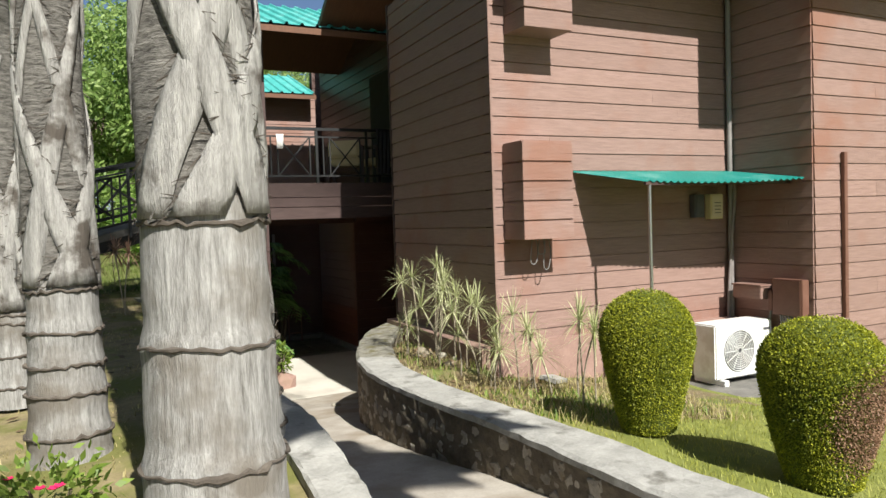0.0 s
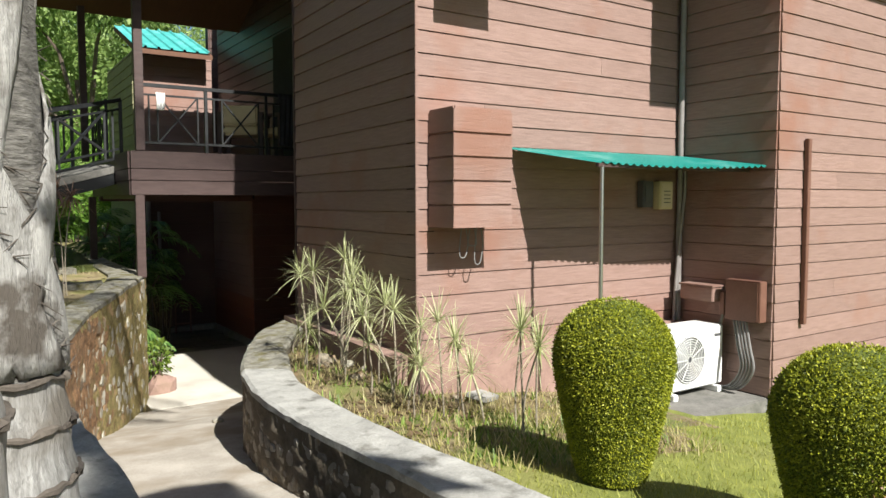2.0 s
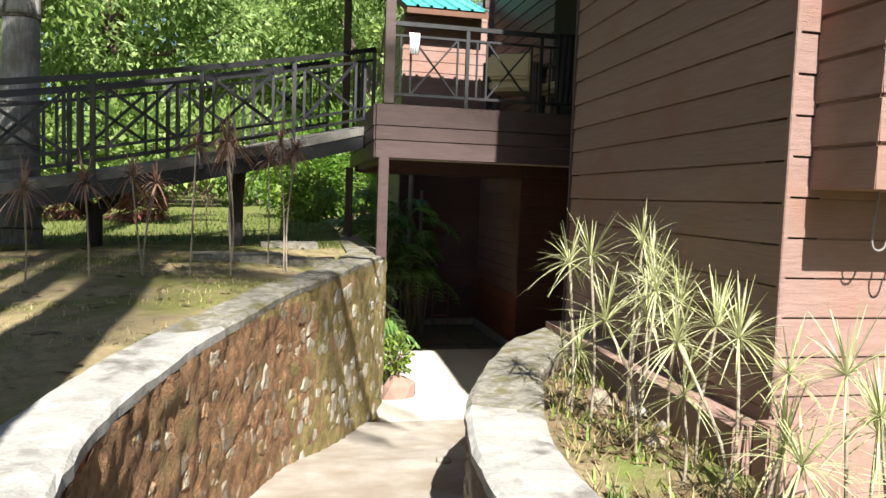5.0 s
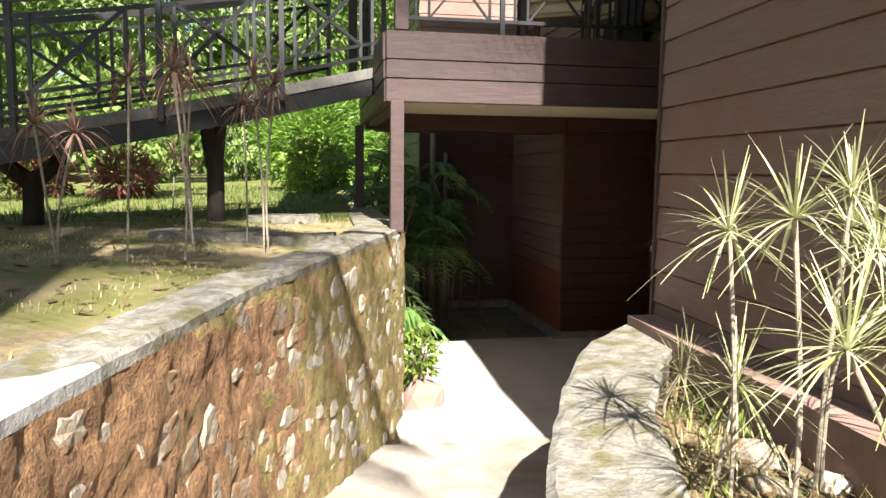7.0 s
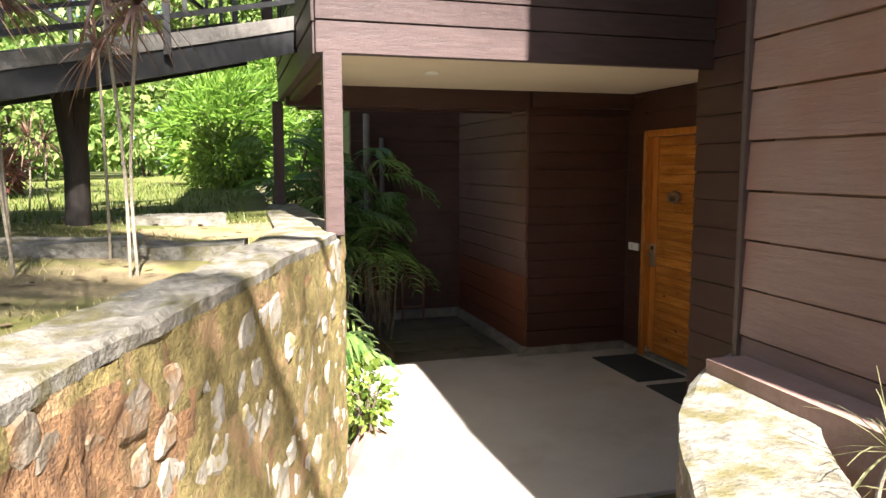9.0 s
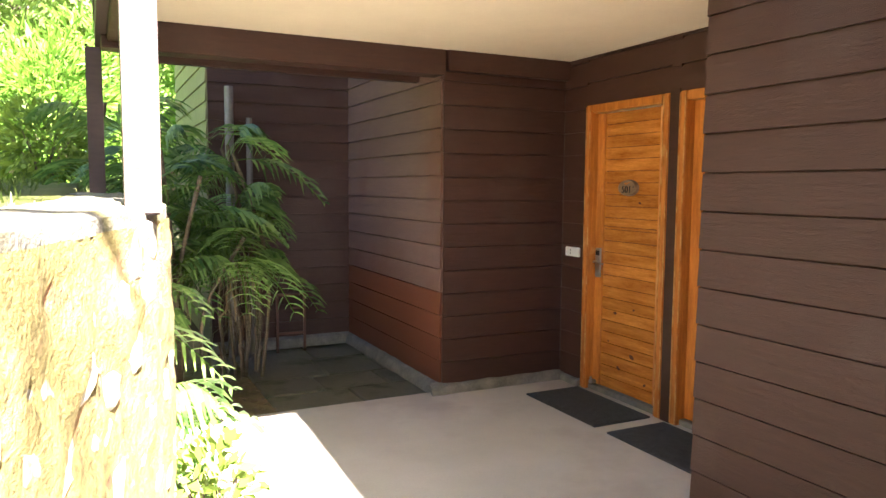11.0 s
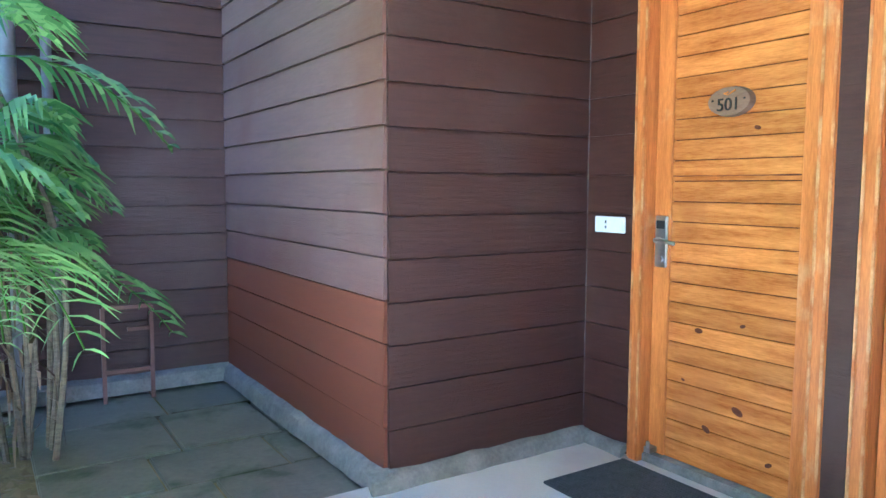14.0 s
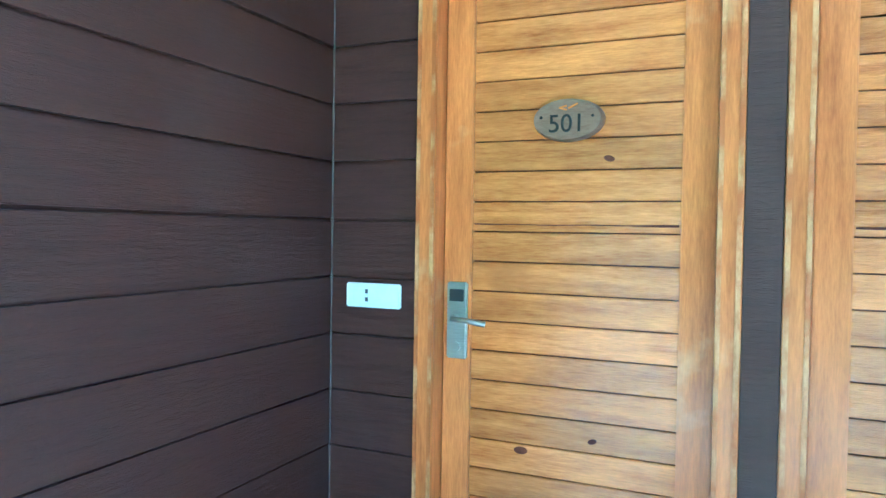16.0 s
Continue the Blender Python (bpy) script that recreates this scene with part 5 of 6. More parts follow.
DRAC = [(4.43, 7.9, 1.75, 1), (4.79, 8.0, 1.85, 2), (4.42, 7.61, 1.80, 1), (4.52, 7.4, 1.68, 2), (4.81, 7.65, 1.58, 1), (4.75, 7.3, 1.55, 1), (4.68, 6.95, 1.56, 2), (4.82, 6.55, 1.53, 1), (4.95, 6.5, 1.40, 1), (5.11, 6.08, 1.51, 2),
        (5.18, 6.25, 1.48, 1), (4.62, 6.6, 1.24, 1), (4.6, 7.15, 1.3, 1), (5.0, 6.35, 1.2, 1), (5.32, 6.2, 1.35, 1), (4.7, 6.8, 1.25, 1), (4.9, 7.0, 1.42, 1), (5.05, 6.7, 1.3, 1), (4.47, 8.03, 1.30, 1)]
for i, (x, y, hz, hd) in enumerate(DRAC):
    cane_plant(x, y, right_z(x, y), hz, 100 + i, M["stem"], M["drac"], "cream-striped spiky dracaena on thin canes in the planter", "dracaenas in the planter", 50, 0.25, 0.34, hd + (1 if i in (1, 3) else 0), 0.06, 0.0038)
cane_plant(4.62, 8.62, right_z(4.62, 8.62), 1.16, 140, M["stem"], M["drac_low"], "low grassy spiky plant on the planter soil", "dracaenas in the planter", 36, 0.20, 0.5, width=0.003)
cane_plant(4.86, 8.95, right_z(4.86, 8.95), 1.14, 141, M["stem"], M["drac_low"], "low grassy spiky plant leaning over the coping", "dracaenas in the planter", 30, 0.26, 0.5, width=0.0028)
REDS = [(3.03, 10.55, 2.42), (2.66, 10.12, 2.40), (2.36, 10.12, 2.36), (2.60, 10.62, 2.46), (1.75, 9.85, 2.05), (1.45, 9.55, 2.0), (2.05, 10.0, 2.1), (1.0, 9.3, 2.0), (2.9, 11.0, 2.3), (0.7, 8.9, 1.95), (2.1, 13.6, 2.0), (1.9, 13.9, 2.05)]
for i, (x, y, hz) in enumerate(REDS):
    cane_plant(x, y, left_z(x, y), hz, 200 + i, M["stem"], M["drac_red"], "tall thin-stemmed dracaena with faded reddish leaves", "red dracaenas in the raised bed", 46, 0.23, 0.75, 2 if i % 3 == 0 else 1, 0.06, 0.008)


# palms
def palm(x, y, z, r, h, rings, sheath_z, seed, label, crown=1.4):
    """Ringed pale palm trunk with old leaf sheaths above sheath_z and a crown of fronds."""
    ob = thing("palm_tree", label, "palm tree", (x, y, z), "pale ringed palms")
    rng = random.Random(seed)
    lean = (rng.uniform(-0.03, 0.03), rng.uniform(-0.03, 0.03))
    ns = 40
    levels = [i * 0.035 for i in range(int((h + 0.15) / 0.035))]

    def radius(t):
        base = r * (0.80 + 0.30 * math.exp(-max(0, t) / 0.55) + 0.0) * (1 - 0.06 * max(0.0, t - 0.8))
        for q in rings:
            d = (t - q) / 0.05
            base += r * 0.035 * math.exp(-d * d) - r * 0.03 * math.exp(-((t - q - 0.075) / 0.05) ** 2)
        return max(base, r * 0.45)

    def shell(z0, z1, grow, twist, deep, offset=0.0):
        V, F = [], []
        lv = [t for t in levels if z0 <= t <= z1]
        for t in lv:
            for k in range(ns):
                a = 2 * math.pi * k / ns
                rr = radius(t) * grow + 0.006 * noise.noise((math.cos(a) * 3, math.sin(a) * 3, t * 2 + seed))
                if deep:
                    fold = math.sin(a * 3 + t * twist + seed) + 0.5 * math.sin(a * 7 - t * twist * 1.3)
                    rr += deep * fold
                V.append((rr * math.cos(a) + lean[0] * t, rr * math.sin(a) + lean[1] * t, t + offset * math.sin(a * 2 + seed)))
        for j in range(len(lv) - 1):
            for k in range(ns):
                F.append((j * ns + k, j * ns + (k + 1) % ns, (j + 1) * ns + (k + 1) % ns, (j + 1) * ns + k))
        return V, F

    V0, F0 = shell(0, sheath_z + 0.1, 1.0, 0, 0)
    pydata("trunk", V0, F0, M["trunk"], ob, smooth=True)
    for q in [v for v in rings if v < sheath_z - 0.02] + [sheath_z]:
        bm = bmesh.new()
        R = radius(q) * (1.02 if q == sheath_z else 1)
        pts = []
        for k in range(49):
            a = 2 * math.pi * k / 48
            rr = R + 0.004
            pts.append((rr * math.cos(a) + lean[0] * q, rr * math.sin(a) + lean[1] * q, q + 0.012 * noise.noise((math.cos(a) * 2, math.sin(a) * 2, q * 5 + seed)) + 0.012 * noise.noise((math.cos(a) * 9, math.sin(a) * 9, q * 3 + seed))))
        tube(bm, pts, [0.004 + 0.017 * abs(noise.noise((k * 1.7, q, seed))) for k in range(49)], 6, ends=False)
        part("ring_scar", bm, M["scar"], ob, smooth=True)
    V, F = shell(sheath_z, h, 1.03, 3.2, r * 0.035, 0.03)
    pydata("leaf_sheath", V, F, M["under_sheath"], ob, "dry pale folded leaf sheath", smooth=True)
    # overlapping spiral sheath blades and their torn fibre edges
    for k in range(7):
        a0 = 2 * math.pi * k / 7 + rng.uniform(-0.3, 0.3)
        s = (1 if k % 3 else -1) * rng.uniform(0.6, 1.3)
        z0 = sheath_z + 0.004 * k
        V, F = [], []
        m = 24
        for i in range(m + 1):
            t = i / m
            zz = z0 + t * min(1.5, h - z0 - 0.1)
            wd = (0.42 * (1 - t) ** 0.8 + 0.10) * (1 + 0.25 * noise.noise((t * 5, k, seed)))
            for j in range(7):
                a = a0 + s * t * 3.4 + wd * (j / 6 - 0.5) * 1.6
                rr = radius(zz) * (1.02 + 0.009 * k + 0.03 * min(1, t * 8)) + 0.012 * math.cos((j / 6 - 0.5) * 3) + 0.007 * noise.noise((a * 6, zz * 4, k))
                V.append((rr * math.cos(a) + lean[0] * zz, rr * math.sin(a) + lean[1] * zz, zz))
        for i in range(m):
            for j in range(6):
                F.append((i * 7 + j, i * 7 + j + 1, (i + 1) * 7 + j + 1, (i + 1) * 7 + j))
        b = pydata("sheath_blade", V, F, M["sheath"], ob, smooth=True)
        b.modifiers.new("thickness", "SOLIDIFY").thickness = 0.008
        bm = bmesh.new()
        for i in range(0, m - 2):
            for q in range(2):
                j = 0 if s > 0 else 6
                p = Vector(V[i * 7 + j])
                o = Vector((p.x, p.y, 0)).normalized()
                e = p + o * 0.006 + Vector((-o.y, o.x, 0)) * (0.05 if j == 6 else -0.05) * rng.uniform(0.4, 1.3) + Vector((0, 0, rng.uniform(-0.05, 0.02)))
                rod(bm, p + o * 0.004, e, 0.0025, 0.001, 4)
        part("fibre_edge", bm, M["scar"], b, "torn dark fibre edge")["kind"] = "stuff"
    if crown:
        out = []
        for k in range(10):
            az = 2 * math.pi * k / 10 + rng.uniform(-0.2, 0.2)
            el = rng.uniform(0.2, 1.1)
            L = crown * rng.uniform(0.85, 1.15)
            d = Vector((math.cos(az), math.sin(az), 0))
            side = Vector((-d.y, d.x, 0))
            for i in range(37):
                t = 0.12 + 0.88 * i / 37
                p = Vector((lean[0] * h, lean[1] * h, h)) + d * (L * t * math.cos(el * (1 - t))) + Vector((0, 0, L * (t * math.sin(el) - 0.62 * t * t)))
                for sg in (-1, 1):
                    q = p + side * sg * 0.5 * (1 - 0.5 * t) + d * 0.18 + Vector((0, 0, -0.22))
                    w = d * 0.022
                    out.append([p - w, p + w, q + w * 0.3, q - w * 0.3])
        strips("fronds", out, M["frond"], ob)
    return ob


# heights and crowns, out of view, are set by the shade they cast
palm(2.065, 4.12, 1.02, 0.25, 8.4, (0.515, 0.916, 0.15), 1.316, 11, "pale ringed palm with spiralled dry leaf sheaths beside the path", 3.1)
palm(1.60, 5.25, 1.22, 0.170, 7.2, (0.20, 0.385, 0.51, 0.66, 0.05), 0.845, 12, "pale ringed palm with a thick ringed foot in the bed", 1.9)
palm(1.30, 6.55, 1.30, 0.125, 6.6, (0.12, 0.3, 0.5), 0.55, 13, "slimmer pale palm at the back of the bed", 1.5)
palm(2.285, 4.92, 1.30, 0.20, 5.6, (0.12, 0.26, 0.41), 0.54, 14, "pale palm with dark fibrous sheaths close to the wall", 2.2)
palm(0.45, 12.4, 1.30, 0.215, 6.0, (0.3, 0.7, 1.1, 1.5), 2.3, 15, "grey ringed palm behind the footbridge")
# added palm, never in view: its crown only dapples the path
palm(3.4, 0.4, 1.0, 0.2, 5.3, (0.2, 0.5, 0.8), 1.2, 18, "unseen pale palm added to dapple the start of the path", 0.75)
palm(-1.8, 6.2, 1.2, 0.2, 5.5, (0.2, 0.5, 0.8), 1.2, 16, "pale palm deeper in the garden")


def feather_palm(x, y, z, stems, seed, hmax, label):
    ob = thing("areca_palm", label, "palm plant", (x, y, z), "feathery palms by the porch")
    rng = random.Random(seed)
    out, dead = [], []
    for s in range(stems):
        bx, by = rng.uniform(-0.12, 0.12), rng.uniform(-0.12, 0.12)
        h = hmax * rng.uniform(0.5, 0.9)
        top = Vector((bx + rng.uniform(-0.28, 0.28), by + rng.uniform(-0.28, 0.28), h))
        bm = bmesh.new()
        tube(bm, smooth_line([(bx, by, -0.05), (bx * 1.3 + rng.uniform(-0.06, 0.06), by * 1.3 + rng.uniform(-0.06, 0.06), h * 0.5), top], 4), [rng.uniform(0.011, 0.017) for q in range(9)], 7)
        part("cane", bm, M["cane"], ob, smooth=True)
        for k in range(10):     # withered leaves hanging on the cane
            t = rng.uniform(0.15, 0.7)
            p = Vector((bx, by, 0)).lerp(Vector((top.x, top.y, 0)), t) + Vector((0, 0, h * t))
            a, l = rng.uniform(0, 6.28), rng.uniform(0.10, 0.24)
            e = p + Vector((math.cos(a) * 0.08, math.sin(a) * 0.08, -l))
            w = Vector((-math.sin(a), math.cos(a), 0)) * rng.uniform(0.004, 0.010)
            m = p.lerp(e, 0.5) + Vector((math.cos(a) * 0.03, math.sin(a) * 0.03, 0.03))
            dead.append([p - w * 0.5, p + w * 0.5, m + w, m - w])
            dead.append([m - w, m + w, e + w * 0.3, e - w * 0.3])
        for k in range(5):
            az = rng.uniform(0, 2 * math.pi)
            el = rng.uniform(0.25, 1.3)
            root = top * (1 - 0.07 * k)
            L = rng.uniform(0.45, 0.85)
            d = Vector((math.cos(az), math.sin(az), 0))
            side = Vector((-d.y, d.x, 0))
            rib = []
            for i in range(15):
                t = i / 14
                p = root + d * (L * t * math.cos(el) * 1.15) + Vector((0, 0, L * (t * math.sin(el) - 0.8 * t * t)))
                rib.append(p)
                if t > 0.2:
                    for sg in (-1, 1):
                        ll = (0.30 * math.sin(math.pi * min(1, 0.3 + t * 0.65)) + 0.04) * rng.uniform(0.8, 1.1)
                        hang = rng.uniform(0.25, 0.6)
                        w = (d * 0.8 + Vector((0, 0, 0.35))).normalized() * 0.0125
                        prev = None
                        for q in range(4):
                            v = q / 3
                            c = p + side * (sg * ll * 0.78 * v) + d * (ll * 0.5 * v) + Vector((0, 0, ll * (0.16 * v - (hang + 0.16) * v * v)))
                            g = w * (0.45, 1.0, 0.8, 0.06)[q]
                            if prev:
                                out.append([prev[0] - prev[1], prev[0] + prev[1], c + g, c - g])
                            prev = (c, g)
            bm = bmesh.new()
            tube(bm, rib, 0.0035, 4)
            part("frond_rib", bm, M["shrub"], ob)
    strips("foliage", out, M["areca"], ob)
    strips("withered_leaves", dead, M["dry_leaf"], ob, "withered brown hanging leaves")
    return ob


feather_palm(3.98, 14.0, 0.0, 3, 21, 1.1, "low light green feathery palm at the porch edge")
feather_palm(4.08, 12.3, 0.0, 2, 25, 0.75, "feathery green palm just inside the wall end")
feather_palm(4.42, 15.0, -0.05, 7, 22, 2.35, "tall feathery green palm clump beside the court")
feather_palm(4.88, 15.2, -0.05, 8, 23, 2.2, "feathery palm with bare canes in the court")
feather_palm(3.95, 15.3, -0.05, 6, 24, 2.5, "sunlit feathery palm clump behind the porch")


def blades(name, cx, cy, rx, ry, n, zf, hmin, hmax, mat, label, category, seed, wide=0.004, bend=0.5, keep=None):
    rng = np.random.default_rng(seed)
    out = []
    while len(out) < n:
        x, y = cx + rng.uniform(-rx, rx), cy + rng.uniform(-ry, ry)
        if keep and not keep(x, y):
            continue
        z = zf(x, y)
        h = rng.uniform(hmin, hmax)
        a = rng.uniform(0, 6.28)
        dx, dy = math.cos(a), math.sin(a)
        b = bend * h * rng.uniform(0.2, 1.2)
        out.append([(x - dy * wide, y + dx * wide, z), (x + dy * wide, y - dx * wide, z), (x + dx * b + dy * wide * 0.3, y + dy * b - dx * wide * 0.3, z + h), (x + dx * b - dy * wide * 0.3, y + dy * b + dx * wide * 0.3, z + h)])
    ob = quads(name, np.array(out), mat)
    return tagged(ob, label, category, kind="stuff")


in_right = lambda x, y: x > x_on(RIGHT_IN, min(9.4, max(2.2, y))) + 0.05
blades("lawn_grass", 7.2, 4.3, 4.4, 2.4, 26000, lambda x, y: right_z(x, y) - 0.005, 0.015, 0.045, M["lawn_blade"], "short bright lawn grass", "grass", 31, 0.003, 0.8, lambda x, y: in_right(x, y) and not (x > 6.4 and y > 6.15))
blades("bed_weeds", 5.1, 7.3, 1.2, 1.9, 4200, lambda x, y: right_z(x, y) - 0.005, 0.02, 0.10, M["dry"], "dry litter and thin grass in the planter", "grass", 32, 0.004, 1.1, lambda x, y: in_right(x, y) and x < 6.4 and y < 9.2)
blades("bed_herbs", 5.0, 7.2, 1.1, 1.7, 1000, lambda x, y: right_z(x, y) - 0.005, 0.02, 0.08, M["weed"], "small green weeds in the planter", "weeds", 33, 0.008, 0.8, lambda x, y: in_right(x, y) and x < 6.3 and y < 8.9 and noise.noise((x * 2, y * 2, 0)) > (-0.05 if y < 7.3 else 0.18))
blades("raised_bed_grass", 1.6, 9.0, 2.4, 4.2, 9000, lambda x, y: left_z(x, y) - 0.005, 0.010, 0.03, M["dry"], "thin mossy grass on the raised bed", "grass", 34, 0.004, 0.9, lambda x, y: x < x_on(LEFT_IN, max(2.2, y)) - 0.02 and noise.noise((x * 1.4, y * 1.4, 5)) > 0.0)
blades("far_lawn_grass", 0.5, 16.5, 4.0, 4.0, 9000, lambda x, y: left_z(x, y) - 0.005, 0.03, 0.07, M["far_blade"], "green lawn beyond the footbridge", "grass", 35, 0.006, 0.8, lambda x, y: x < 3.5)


def litter(name, cx, cy, rx, ry, n, zf, size, mat, label, seed, keep=None):
    """Flat fallen leaves lying about."""
    rng = random.Random(seed)
    out = []
    for i in range(n):
        x, y = cx + rng.uniform(-rx, rx), cy + rng.uniform(-ry, ry)
        if keep and not keep(x, y):
            continue
        z, a, l = zf(x, y) + 0.012, rng.uniform(0, 6.28), size * rng.uniform(0.5, 1.3)
        d, e = Vector((math.cos(a), math.sin(a), rng.uniform(-0.15, 0.3))) * l, Vector((-math.sin(a), math.cos(a), rng.uniform(-0.4, 0.4))) * l * 0.22
        p = Vector((x, y, z + 0.2 * abs(e.z)))
        out.append([tuple(p - d * 0.5), tuple(p + e), tuple(p + d * 0.5), tuple(p - e)])
    return tagged(quads(name, np.array(out), mat), label, "litter", kind="stuff")


litter("leaf_litter", 4.9, 7.6, 0.9, 1.5, 900, right_z, 0.09, M["dry_leaf"], "fallen brown strap leaves in the planter", 51, lambda x, y: in_right(x, y) and x < 5.1 and y < 9.0)
litter("leaf_litter", 1.8, 9.4, 2.0, 3.6, 1100, left_z, 0.07, M["dry_leaf"], "fallen dry leaves on the raised bed", 52, lambda x, y: x < x_on(LEFT_IN, max(2.2, y)) - 0.05)
litter("leaf_litter", 4.45, 15.0, 0.45, 0.9, 420, lambda x, y: -0.05, 0.09, M["dry_leaf"], "fallen brown leaves on the damp soil of the court", 53)


def rock(x, y, z, r, seed):
    rng = random.Random(seed)
    bm = bmesh.new()
    bmesh.ops.create_icosphere(bm, subdivisions=2, radius=1)
    for v in bm.verts:
        q = 1 + 0.35 * noise.noise(v.co * 1.3 + Vector((seed, 0, 0))) + 0.12 * noise.noise(v.co * 4)
        v.co = Vector((v.co.x * r * q * 1.3, v.co.y * r * q, max(-0.4, v.co.z) * r * q * 0.75))
    ob = new("rock", mesh_of("rock", bm, M["stone_pale"] if seed % 2 else M["stone"]))
    ob.location, ob.rotation_euler = (x, y, z + r * 0.1), (0, 0, rng.uniform(0, 6))
    return tagged(ob, "rough pale brown rock lying in the planter", "rock", "rocks in the planter")


for i, (x, y, r) in enumerate(((4.75, 8.25, 0.085), (4.88, 8.05, 0.06), (4.6, 8.0, 0.05), (4.93, 7.8, 0.07), (4.7, 7.55, 0.055), (5.0, 7.45, 0.045), (5.25, 7.0, 0.06), (5.05, 8.3, 0.05))):
    rock(x, y, right_z(x, y), r, 60 + i)
big = rock(4.17, 11.82, -0.02, 0.19, 72)
big.data.materials[0] = M["plinth"]
big["label"], big.scale = "large brown boulder at the foot of the wall end", (0.8, 0.8, 1.7)
rock(4.06, 9.05, path_z(9.05), 0.045, 71)["label"] = "small brown stone at the edge of the path"


def shrub(x, y, z, r, h, n, mat, seed, label, name="shrub", leaf=(0.16, 0.012), category="shrub"):
    ob = thing(name, label, category, (x, y, z))
    rng = np.random.default_rng(seed)
    u = rng.normal(0, 1, (n, 3))
    u /= np.linalg.norm(u, axis=1)[:, None]
    rad = rng.uniform(0.35, 1.0, n) ** 0.5
    lump = 1 + 0.22 * np.sin(u[:, 0] * 5 + seed) * np.cos(u[:, 1] * 6) + 0.12 * np.sin(u[:, 2] * 9)
    C = u * (rad * lump)[:, None] * np.array([r, r, h / 2]) + np.array([0, 0, h / 2])
    N = u + np.array([0, 0, -0.1])
    quads("leaves", leaf_cards(rng, C, N, leaf[0], leaf[1], 0.55), mat, ob)
    for k in range(6):
        a = k * 1.05
        bm = bmesh.new()
        tube(bm, [(0.05 * math.cos(a), 0.05 * math.sin(a), -0.08), (0.25 * r * math.cos(a), 0.25 * r * math.sin(a), h * 0.3), (0.6 * r * math.cos(a), 0.6 * r * math.sin(a), h * 0.65)], [0.015, 0.011, 0.006], 6)
        part("branch", bm, M["bark"], ob)
    return ob


shrub(3.35, 19.2, left_z(3.3, 19.2), 0.9, 1.7, 4500, M["shrub"], 41, "bright green bamboo-like shrub on the lawn", leaf=(0.24, 0.017))
shrub(4.3, 20.6, left_z(3.4, 20.6), 1.3, 2.3, 5000, M["shrub"], 42, "dense green bamboo-like shrub behind the house", leaf=(0.24, 0.017))
shrub(3.35, 17.6, left_z(3.35, 17.6), 0.5, 0.8, 1800, M["weed"], 43, "small light green shrub beside the lawn", leaf=(0.12, 0.02))
shrub(0.6, 17.4, left_z(0.6, 17.4), 0.42, 0.65, 900, M["red_shrub"], 44, "dark red-leaved shrub on the lawn", leaf=(0.16, 0.02))
shrub(-0.8, 18.0, left_z(-0.8, 18), 0.45, 0.65, 900, M["red_shrub"], 45, "dark red-leaved shrub further along the lawn", leaf=(0.16, 0.02))
shrub(-1.6, 17.0, left_z(-1.6, 17.0), 0.8, 1.3, 3500, M["tree_dark"], 46, "rounded dark green shrub on the lawn", leaf=(0.09, 0.02))
shrub(4.14, 11.88, 0.20, 0.16, 0.42, 300, M["weed"], 47, "leafy weed clump at the wall foot", "weed_clump", (0.07, 0.02), "weeds")
shrub(4.10, 12.3, 0.0, 0.15, 0.42, 350, M["areca"], 48, "dark leafy weed clump at the wall end", "weed_clump", (0.07, 0.018), "weeds")
shrub(1.05, 3.9, 1.13, 0.28, 0.45, 700, M["weed"], 49, "low flowering shrub with thin leaves beside the palms", "flower_shrub", (0.05, 0.012), "shrub")
shrub(1.55, 4.35, 1.16, 0.22, 0.40, 500, M["weed"], 50, "low flowering shrub at the palm foot", "flower_shrub", (0.05, 0.012), "shrub")
fl = thing("flower", "crimson blossoms on the low shrub", "flower", (1.5, 4.2, 1.3))
rr = random.Random(9)
for k in range(12):
    c = Vector((rr.uniform(-0.35, 0.2), rr.uniform(-0.35, 0.25), rr.uniform(0.02, 0.3)))
    bm = bmesh.new()
    for i in range(6):
        a = i * 1.047
        d = Vector((math.cos(a), math.sin(a), 0.5)) * 0.02
        s = Vector((-math.sin(a), math.cos(a), 0)) * 0.010
        bm.faces.new([bm.verts.new(c), bm.verts.new(c + d * 0.6 + s), bm.verts.new(c + d), bm.verts.new(c + d * 0.6 - s)])
    part("blossom", bm, M["flower"], fl)


